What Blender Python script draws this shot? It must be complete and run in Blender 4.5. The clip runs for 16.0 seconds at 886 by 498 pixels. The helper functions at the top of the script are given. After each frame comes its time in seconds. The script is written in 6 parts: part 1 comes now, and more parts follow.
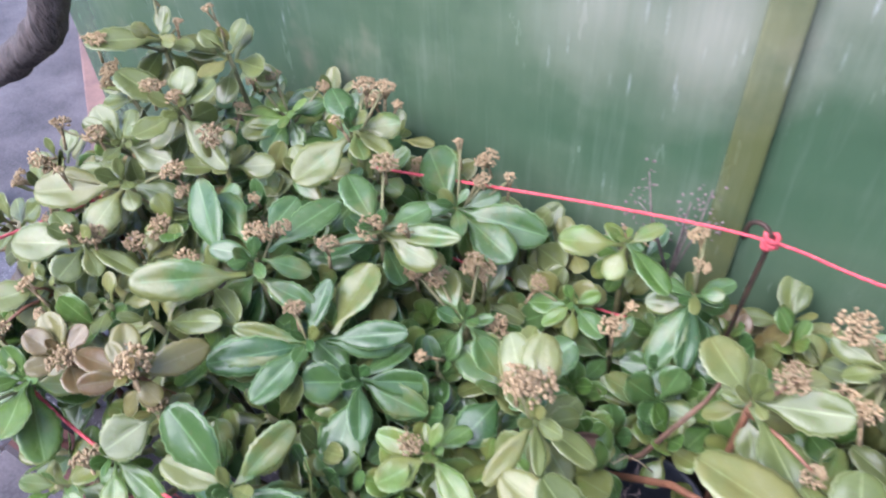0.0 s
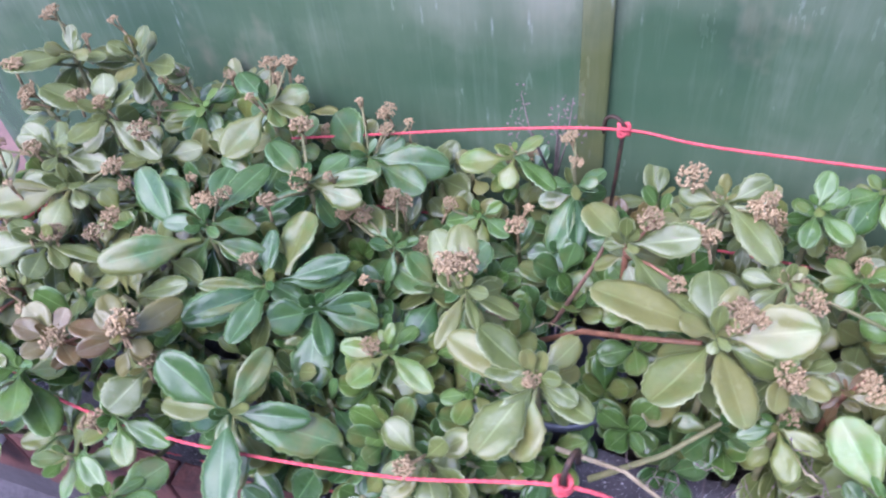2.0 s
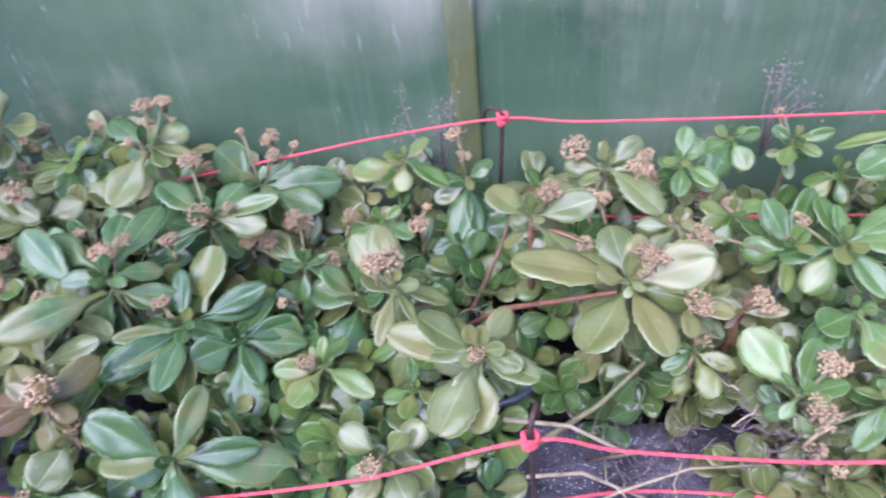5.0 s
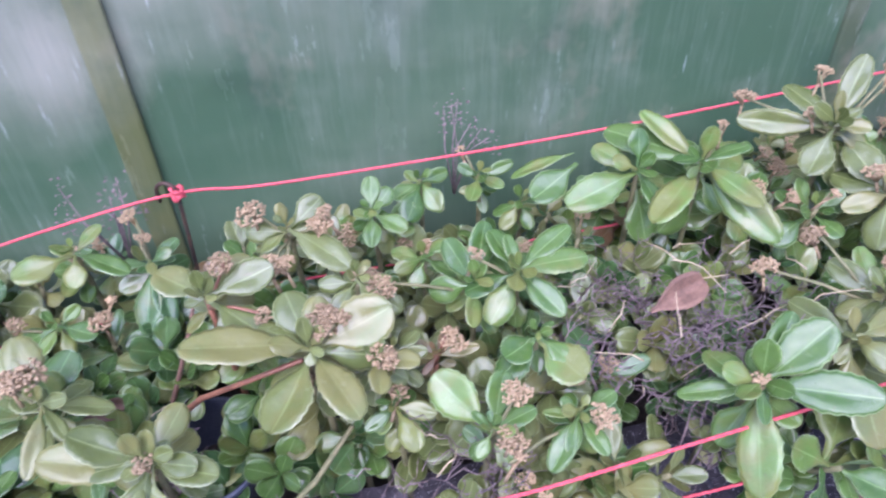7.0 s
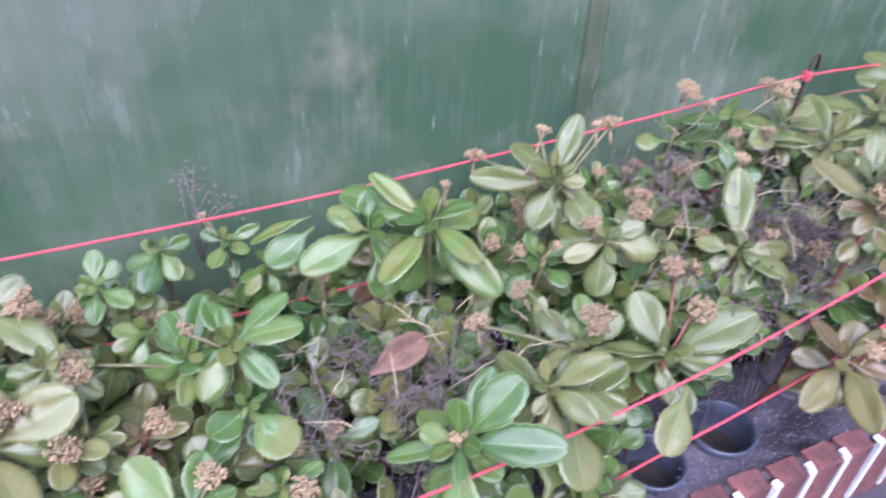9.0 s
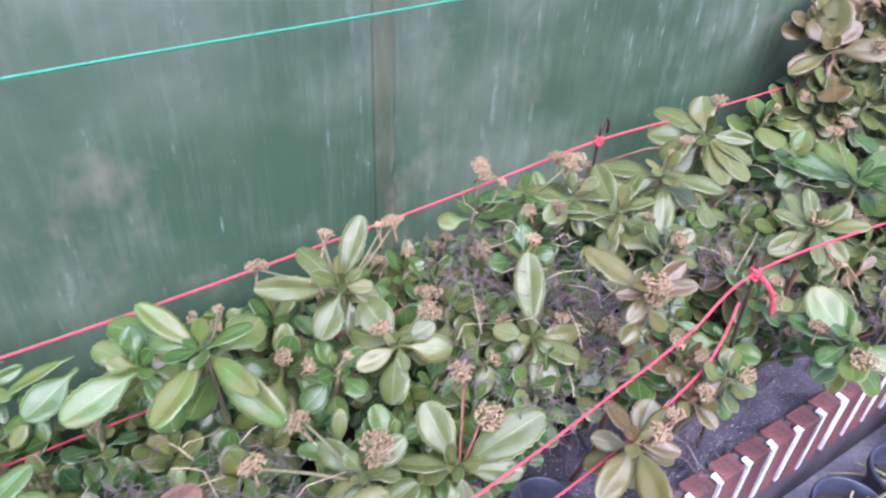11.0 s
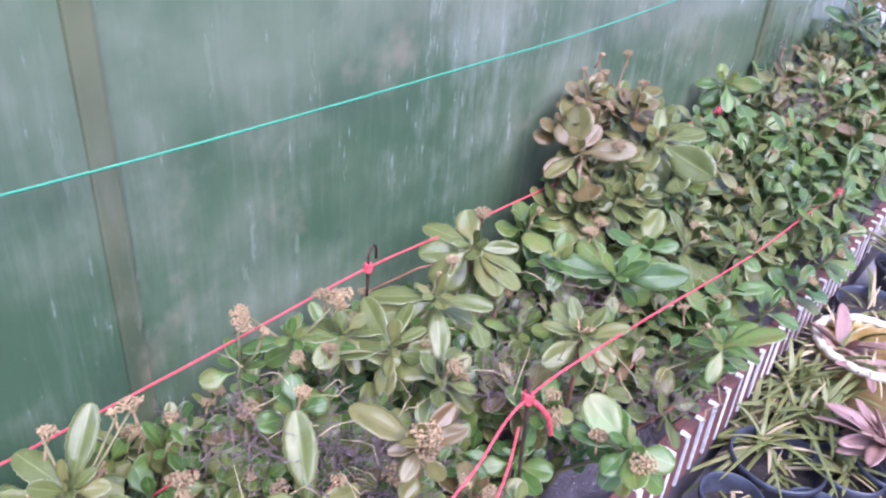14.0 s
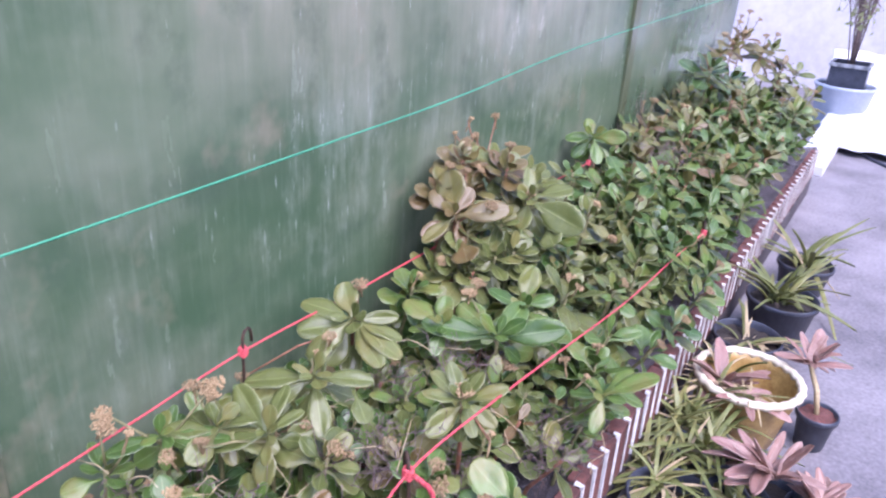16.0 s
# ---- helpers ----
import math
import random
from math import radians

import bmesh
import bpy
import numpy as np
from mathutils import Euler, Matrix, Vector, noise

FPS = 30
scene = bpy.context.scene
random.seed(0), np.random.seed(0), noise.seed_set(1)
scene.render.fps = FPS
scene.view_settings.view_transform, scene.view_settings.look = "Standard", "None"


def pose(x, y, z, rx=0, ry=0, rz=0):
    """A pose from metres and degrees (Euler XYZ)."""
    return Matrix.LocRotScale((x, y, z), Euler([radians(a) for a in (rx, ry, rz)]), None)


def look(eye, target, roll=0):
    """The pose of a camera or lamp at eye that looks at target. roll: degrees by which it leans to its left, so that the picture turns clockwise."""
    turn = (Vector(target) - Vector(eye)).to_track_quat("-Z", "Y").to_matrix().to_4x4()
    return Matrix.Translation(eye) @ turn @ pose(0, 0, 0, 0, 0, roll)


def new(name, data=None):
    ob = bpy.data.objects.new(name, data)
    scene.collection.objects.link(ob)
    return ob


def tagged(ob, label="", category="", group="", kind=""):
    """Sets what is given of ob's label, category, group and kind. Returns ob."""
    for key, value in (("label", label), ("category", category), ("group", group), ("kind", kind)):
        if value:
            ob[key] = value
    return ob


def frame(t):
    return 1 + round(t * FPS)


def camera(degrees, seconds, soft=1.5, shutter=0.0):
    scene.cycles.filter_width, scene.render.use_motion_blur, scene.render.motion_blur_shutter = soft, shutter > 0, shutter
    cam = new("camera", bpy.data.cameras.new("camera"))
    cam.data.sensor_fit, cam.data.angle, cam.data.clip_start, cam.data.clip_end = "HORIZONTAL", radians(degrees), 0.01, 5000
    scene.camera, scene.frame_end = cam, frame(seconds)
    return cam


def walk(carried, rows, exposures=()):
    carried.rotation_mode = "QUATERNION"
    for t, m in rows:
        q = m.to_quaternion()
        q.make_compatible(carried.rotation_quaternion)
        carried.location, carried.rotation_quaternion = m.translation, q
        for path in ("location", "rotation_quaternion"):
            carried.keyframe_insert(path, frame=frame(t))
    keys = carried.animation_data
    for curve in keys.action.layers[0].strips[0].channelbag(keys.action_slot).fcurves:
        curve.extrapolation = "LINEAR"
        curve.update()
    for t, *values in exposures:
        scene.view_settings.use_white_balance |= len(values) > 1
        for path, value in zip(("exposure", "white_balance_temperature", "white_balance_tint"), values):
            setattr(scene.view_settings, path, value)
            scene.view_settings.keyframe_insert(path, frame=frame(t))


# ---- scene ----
cam = camera(62.65, 16.0, soft=2.2, shutter=0.5)
# seconds, eye, yaw, pitch, roll
PATH = [
    (0, 0.0128, -0.4934, 0.8790, 34.04, -44.24, -3.42),
    (0.5, 0.0650, -0.5254, 0.8944, 32.20, -44.54, -2.94),
    (1, 0.0945, -0.5623, 0.8995, 30.58, -44.75, -4.13),
    (1.5, 0.0989, -0.5912, 0.9037, 28.16, -45.15, -5.63),
    (2, 0.0618, -0.6142, 0.9180, 24.40, -45.42, -7.61),
    (2.5, 0.0291, -0.6535, 0.9215, 23.71, -45.25, -9.49),
    (3, 0.0047, -0.6782, 0.9329, 24.60, -43.62, -11.17),
    (3.2, 0.0005, -0.6794, 0.9389, 24.80, -43.53, -11.50),
    (5.3, 0.0314, -0.6576, 0.9168, 5.44, -44.28, -6.47),
    (5.5, 0.0414, -0.6545, 0.9183, 3.24, -44.04, -6.18),
    (6, 0.0617, -0.6464, 0.8975, -4.49, -42.31, -4.06),
    (6.5, 0.0990, -0.6430, 0.8946, -9.22, -41.67, -2.85),
    (7, 0.1339, -0.6381, 0.8937, -12.13, -41.30, -2.40),
    (7.5, 0.1659, -0.6363, 0.8945, -14.37, -40.73, -2.22),
    (8, 0.2060, -0.6403, 0.8976, -16.34, -40.41, -1.66),
    (8.5, 0.2522, -0.6531, 0.9010, -19.56, -39.86, 0.12),
    (9, 0.2825, -0.6693, 0.9139, -24.20, -38.30, 2.23),
    (9.2, 0.2913, -0.6758, 0.9190, -25.60, -37.19, 3.10),
    (11.3, 0.4460, -0.6375, 0.9903, -35.70, -36.76, 3.09),
    (11.5, 0.4581, -0.6315, 0.9953, -36.67, -36.28, 3.48),
    (12, 0.4816, -0.6218, 1.0022, -39.98, -35.29, 4.06),
    (12.5, 0.4937, -0.6190, 1.0066, -43.53, -34.12, 4.45),
    (13, 0.5072, -0.6173, 1.0079, -45.90, -32.93, 4.26),
    (13.5, 0.5193, -0.6217, 1.0094, -48.56, -31.19, 3.94),
    (14, 0.5286, -0.6278, 1.0155, -50.22, -29.63, 4.49),
    (14.5, 0.5357, -0.6310, 1.0204, -52.31, -28.33, 4.82),
    (15, 0.5434, -0.6413, 1.0248, -54.09, -26.97, 4.26),
    (15.5, 0.5512, -0.6546, 1.0296, -55.94, -25.94, 4.11),
    (16, 0.5618, -0.6585, 1.0378, -57.96, -24.77, 3.38),
]
# seconds, stops, kelvin, tint
EXPOSURES = [(0.0, 2.16, 5900, 20), (0.5, 2.12, 5800, 22), (1.0, 2.07, 5620, 25), (2.5, 2.04, 5390, 31), (6.0, 2.06, 5400, 34), (9.0, 2.01, 5500, 33), (12.0, 2.05, 5600, 31), (14.5, 2.08, 5660, 33), (16.0, 1.90, 5900, 32)]
walk(cam, [(t, pose(x, y, z, 0, 0, yaw) @ pose(0, 0, 0, 90 + pitch, 0, 0) @ pose(0, 0, 0, 0, 0, roll)) for t, x, y, z, yaw, pitch, roll in PATH], EXPOSURES)

# ---- world, sun, exposure ----
world = bpy.data.worlds.new("overcast_sky")
scene.world = world
world.use_nodes = True
wn = world.node_tree.nodes
sky = wn.new("ShaderNodeTexSky")
sky.sky_type = 'NISHITA'
sky.sun_disc = False
sky.sun_elevation = radians(52)
sky.sun_rotation = radians(200)
sky.air_density, sky.dust_density, sky.ozone_density = 1.0, 2.0, 2.5
world.node_tree.links.new(sky.outputs[0], wn["Background"].inputs[0])
wn["Background"].inputs[1].default_value = 0.15
sun_data = bpy.data.lights.new("sun", 'SUN')
sun_data.energy, sun_data.angle, sun_data.color = 1.4, radians(60), (0.97, 0.99, 1.0)
sun = new("sun", sun_data)
sun.matrix_world = look((-1.0, -2.4, 4.0), (0, 0, 0))


# ---- materials ----
def material(name):
    m = bpy.data.materials.new(name)
    m.use_nodes = True
    nt = m.node_tree
    return m, nt, nt.nodes["Principled BSDF"]


def node(nt, kind, **kw):
    n = nt.nodes.new(kind)
    for k, v in kw.items():
        n.inputs[k.replace("_", " ")].default_value = v
    return n


def ramp(nt, fac, *stops):
    r = nt.nodes.new("ShaderNodeValToRGB")
    e = r.color_ramp.elements
    while len(e) < len(stops):
        e.new(0.5)
    for i, (p, c) in enumerate(stops):
        e[i].position = p
        e[i].color = (*c, 1) if len(c) == 3 else c
    nt.links.new(fac, r.inputs[0])
    return r.outputs[0]


def coords(nt, scale=(1, 1, 1), world_space=False):
    mp = nt.nodes.new("ShaderNodeMapping")
    mp.inputs["Scale"].default_value = scale
    if world_space:
        g = nt.nodes.new("ShaderNodeNewGeometry")
        nt.links.new(g.outputs["Position"], mp.inputs[0])
    else:
        g = nt.nodes.new("ShaderNodeTexCoord")
        nt.links.new(g.outputs["Object"], mp.inputs[0])
    return mp.outputs[0]


def noise_tex(nt, vec, scale, detail=4.0, rough=0.6):
    n = nt.nodes.new("ShaderNodeTexNoise")
    n.inputs["Scale"].default_value = scale
    n.inputs["Detail"].default_value = detail
    n.inputs["Roughness"].default_value = rough
    if vec is not None:
        nt.links.new(vec, n.inputs["Vector"])
    return n.outputs["Fac"]


def mix(nt, a, b, fac, blend='MIX'):
    m = nt.nodes.new("ShaderNodeMix")
    m.data_type, m.blend_type = 'RGBA', blend
    for sock, v in ((m.inputs[6], a), (m.inputs[7], b), (m.inputs[0], fac)):
        if hasattr(v, "links"):
            nt.links.new(v, sock)
        elif isinstance(v, (int, float)):
            sock.default_value = v
        else:
            sock.default_value = (*v, 1)
    return m.outputs[2]


def maths(nt, op, a, b=0.0, clamp=False):
    m = nt.nodes.new("ShaderNodeMath")
    m.operation, m.use_clamp = op, clamp
    for sock, v in zip(m.inputs, (a, b)):
        if hasattr(v, "links"):
            nt.links.new(v, sock)
        else:
            sock.default_value = v
    return m.outputs[0]


def bump(nt, bsdf, height, strength, dist=0.002):
    b = nt.nodes.new("ShaderNodeBump")
    b.inputs["Strength"].default_value = strength
    b.inputs["Distance"].default_value = dist
    nt.links.new(height, b.inputs["Height"])
    nt.links.new(b.outputs[0], bsdf.inputs["Normal"])


def rough_mat(name, c1, c2, scale, rough=0.8, fine=None, bump_s=0.4, metal=0.0, stretch=(1, 1, 1), dist=0.002, per_object=0.0):
    """Two colours in two scales of noise, with fine relief."""
    m, nt, b = material(name)
    v = coords(nt, stretch)
    n1 = noise_tex(nt, v, scale, 6)
    n2 = noise_tex(nt, v, fine or scale * 7, 4)
    f = maths(nt, 'ADD', maths(nt, 'MULTIPLY', n1, 0.65), maths(nt, 'MULTIPLY', n2, 0.35))
    col = ramp(nt, f, (0.36, c1), (0.64, c2))
    if per_object:
        oi = nt.nodes.new("ShaderNodeObjectInfo")
        k = maths(nt, 'ADD', maths(nt, 'MULTIPLY', oi.outputs["Random"], per_object * 2), 1 - per_object)
        cc = nt.nodes.new("ShaderNodeCombineColor")
        for s in cc.inputs:
            nt.links.new(k, s)
        col = mix(nt, col, cc.outputs[0], 1.0, 'MULTIPLY')
    nt.links.new(col, b.inputs["Base Color"])
    b.inputs["Roughness"].default_value = rough
    b.inputs["Metallic"].default_value = metal
    bump(nt, b, n2, bump_s, dist)
    return m


def leaf_mat(name, c_dark, c_light, c_edge, c_mid, rough=0.3, island=False, c_tinge=(0.20, 0.17, 0.05)):
    """Fleshy leaf: pale midrib and rim, blotches, a shade of its own for each leaf."""
    m, nt, b = material(name)
    tc = nt.nodes.new("ShaderNodeTexCoord")
    sep = nt.nodes.new("ShaderNodeSeparateXYZ")
    uv = nt.nodes.new("ShaderNodeUVMap")
    nt.links.new(uv.outputs[0], sep.inputs[0])
    across = maths(nt, 'ABSOLUTE', maths(nt, 'SUBTRACT', maths(nt, 'MULTIPLY', sep.outputs[1], 2.0), 1.0))
    oi = nt.nodes.new("ShaderNodeObjectInfo")
    geo = nt.nodes.new("ShaderNodeNewGeometry")
    own = geo.outputs["Random Per Island"] if island else oi.outputs["Random"]
    where = geo.outputs["Position"]
    n1 = noise_tex(nt, where, 55, 5)
    n2 = noise_tex(nt, where, 900, 3)
    f = maths(nt, 'ADD', maths(nt, 'MULTIPLY', n1, 0.5), maths(nt, 'MULTIPLY', own, 0.55))
    col = ramp(nt, f, (0.2, c_dark), (0.8, c_light))
    rim = ramp(nt, across, (0.90, (0, 0, 0)), (0.975, (1, 1, 1)))
    rib = ramp(nt, across, (0.015, (1, 1, 1)), (0.07, (0, 0, 0)))
    col = mix(nt, col, c_mid, maths(nt, 'MULTIPLY', rib, 0.5))
    col = mix(nt, col, c_edge, maths(nt, 'MULTIPLY', rim, 0.8))
    spots = ramp(nt, noise_tex(nt, where, 210, 2), (0.66, (0, 0, 0)), (0.74, (1, 1, 1)))
    col = mix(nt, col, (0.16, 0.10, 0.05), maths(nt, 'MULTIPLY', spots, 0.35))
    tinge = ramp(nt, maths(nt, 'MULTIPLY', noise_tex(nt, where, 26, 3), maths(nt, 'ADD', own, 0.45)), (0.50, (0, 0, 0)), (0.72, (1, 1, 1)))
    col = mix(nt, col, c_tinge, maths(nt, 'MULTIPLY', tinge, 0.55))
    dust = ramp(nt, noise_tex(nt, where, 70, 6, 0.7), (0.52, (0, 0, 0)), (0.74, (1, 1, 1)))
    col = mix(nt, col, (0.24, 0.26, 0.20), maths(nt, 'MULTIPLY', dust, 0.14))
    nt.links.new(col, b.inputs["Base Color"])
    r = ramp(nt, n1, (0.3, (rough - 0.08,) * 3), (0.7, (rough + 0.2,) * 3))
    nt.links.new(r, b.inputs["Roughness"])
    b.inputs["Subsurface Weight"].default_value = 0.0
    b.inputs["Specular IOR Level"].default_value = 0.2
    b.inputs["Coat Weight"].default_value = 0.72
    nt.links.new(ramp(nt, noise_tex(nt, where, 95, 4, 0.6), (0.36, (0.07,) * 3), (0.64, (0.28,) * 3)), b.inputs["Coat Roughness"])
    thin = nt.nodes.new("ShaderNodeBsdfTranslucent")
    nt.links.new(col, thin.inputs[0])
    both = nt.nodes.new("ShaderNodeMixShader")
    both.inputs[0].default_value = 0.28
    nt.links.new(b.outputs[0], both.inputs[1])
    nt.links.new(thin.outputs[0], both.inputs[2])
    nt.links.new(both.outputs[0], nt.nodes["Material Output"].inputs[0])
    bump(nt, b, maths(nt, 'ADD', n2, maths(nt, 'MULTIPLY', noise_tex(nt, where, 130, 2), 3.0)), 0.32, 0.0012)
    return m


LEAF_TONES = {
    "green": ((0.050, 0.112, 0.020), (0.140, 0.220, 0.046), (0.32, 0.42, 0.19), (0.24, 0.36, 0.13), 0.36),
    "dark": ((0.034, 0.086, 0.022), (0.090, 0.160, 0.042), (0.24, 0.36, 0.16), (0.18, 0.31, 0.12), 0.32),
    "olive": ((0.094, 0.120, 0.029), (0.172, 0.198, 0.060), (0.36, 0.39, 0.19), (0.29, 0.34, 0.13), 0.42),
    "red": ((0.145, 0.078, 0.030), (0.145, 0.150, 0.045), (0.30, 0.26, 0.14), (0.24, 0.20, 0.10), 0.40)}
LEAF_MATS = {k: leaf_mat("leaf_" + k, *v) for k, v in LEAF_TONES.items()}
LOW_MATS = {k: leaf_mat("undergrowth_" + k, *v, island=True) for k, v in LEAF_TONES.items()}
M_OLIVE = LEAF_MATS["olive"]
M_PINK = leaf_mat("leaf_pink", (0.30, 0.155, 0.13), (0.50, 0.335, 0.29), (0.50, 0.36, 0.30), (0.40, 0.26, 0.22), 0.5, c_tinge=(0.30, 0.14, 0.10))
M_BLADE = leaf_mat("aloe_blade", (0.120, 0.150, 0.040), (0.27, 0.29, 0.105), (0.28, 0.30, 0.12), (0.26, 0.29, 0.11), 0.45)
M_TAN = rough_mat("stem_tan", (0.15, 0.11, 0.06), (0.34, 0.27, 0.17), 90, 0.8)
M_STRAW = rough_mat("dry_straw", (0.30, 0.22, 0.11), (0.52, 0.43, 0.27), 60, 0.8)
M_STEM = rough_mat("stem_brown_green", (0.10, 0.11, 0.04), (0.22, 0.19, 0.09), 90, 0.7)
M_REDSTEM = rough_mat("stem_red", (0.13, 0.055, 0.032), (0.27, 0.115, 0.06), 90, 0.5)
M_BUD = rough_mat("dry_bud", (0.19, 0.118, 0.055), (0.46, 0.335, 0.185), 260, 0.85, per_object=0.2)
M_TWIG = rough_mat("dead_twig", (0.075, 0.052, 0.052), (0.25, 0.185, 0.17), 120, 0.9)
M_DEAD = rough_mat("dead_leaf", (0.075, 0.040, 0.025), (0.20, 0.11, 0.068), 60, 0.8)
M_ROPE = rough_mat("red_rope_fibre", (0.42, 0.034, 0.048), (0.62, 0.11, 0.125), 300, 0.55)
M_GROPE = rough_mat("green_rope_fibre", (0.02, 0.21, 0.11), (0.06, 0.34, 0.20), 300, 0.5)
M_IRON = rough_mat("rusty_iron", (0.025, 0.02, 0.02), (0.10, 0.055, 0.035), 120, 0.6, metal=0.5)
M_BRICK = rough_mat("red_brick", (0.060, 0.026, 0.024), (0.20, 0.070, 0.056), 22, 0.75, 160, 0.6, per_object=0.22)
M_WHITE = rough_mat("white_joint_paint", (0.50, 0.50, 0.48), (0.85, 0.85, 0.83), 60, 0.6)
M_CEMENT = rough_mat("dark_cement", (0.030, 0.025, 0.030), (0.105, 0.090, 0.098), 9, 0.72, 180, 0.6)
M_SOIL = rough_mat("dark_soil", (0.012, 0.010, 0.009), (0.06, 0.045, 0.038), 40, 0.9, 300, 1.0, dist=0.006)
M_POT = rough_mat("black_plastic", (0.026, 0.030, 0.044), (0.062, 0.070, 0.096), 30, 0.35, 200, 0.1)
M_CONCRETE = rough_mat("wet_concrete", (0.085, 0.078, 0.086), (0.27, 0.25, 0.268), 3.2, 0.55, 90, 0.35)
M_PVC = rough_mat("white_pvc", (0.55, 0.55, 0.54), (0.80, 0.80, 0.78), 14, 0.35, 200, 0.1)
M_GREYPVC = rough_mat("wet_grey_pipe", (0.10, 0.105, 0.12), (0.42, 0.44, 0.46), 26, 0.25, 300, 0.2)
M_BARK = rough_mat("dark_bark", (0.035, 0.027, 0.025), (0.13, 0.10, 0.09), 30, 0.9, 120, 1.0, stretch=(1, 1, 0.25), dist=0.01)
M_YELLOW = rough_mat("yellow_glaze", (0.26, 0.14, 0.04), (0.50, 0.34, 0.12), 25, 0.4)
M_CREAM = rough_mat("cream_rim", (0.55, 0.47, 0.33), (0.78, 0.72, 0.58), 40, 0.6)
M_BLUE = rough_mat("blue_plastic", (0.30, 0.345, 0.43), (0.40, 0.44, 0.51), 8, 0.4)
M_PLASTER = rough_mat("pale_plaster", (0.54, 0.50, 0.50), (0.71, 0.67, 0.675), 3, 0.85)
M_RENDER = rough_mat("weathered_render", (0.15, 0.14, 0.13), (0.30, 0.28, 0.27), 2.2, 0.9)
M_SHEET = rough_mat("white_sheet", (0.56, 0.56, 0.57), (0.74, 0.74, 0.75), 5, 0.6)
M_ORANGE = rough_mat("weathered_red_strip", (0.09, 0.050, 0.044), (0.20, 0.11, 0.09), 8, 0.7)


def ledge_material():
    """Wet dark soil crust with pale grit and droplets."""
    m, nt, b = material("gritty_ledge")
    v = coords(nt, (1, 1, 1), True)
    col = ramp(nt, noise_tex(nt, v, 14, 6), (0.38, (0.028, 0.025, 0.031)), (0.66, (0.105, 0.092, 0.108)))
    grit = ramp(nt, noise_tex(nt, v, 400, 2, 0.5), (0.63, (0, 0, 0)), (0.69, (1, 1, 1)))
    col = mix(nt, col, (0.55, 0.53, 0.56), maths(nt, 'MULTIPLY', grit, 0.8))
    nt.links.new(col, b.inputs["Base Color"])
    b.inputs["Roughness"].default_value = 0.45
    bump(nt, b, noise_tex(nt, v, 120, 5), 0.8, 0.004)
    return m


M_LEDGE = ledge_material()


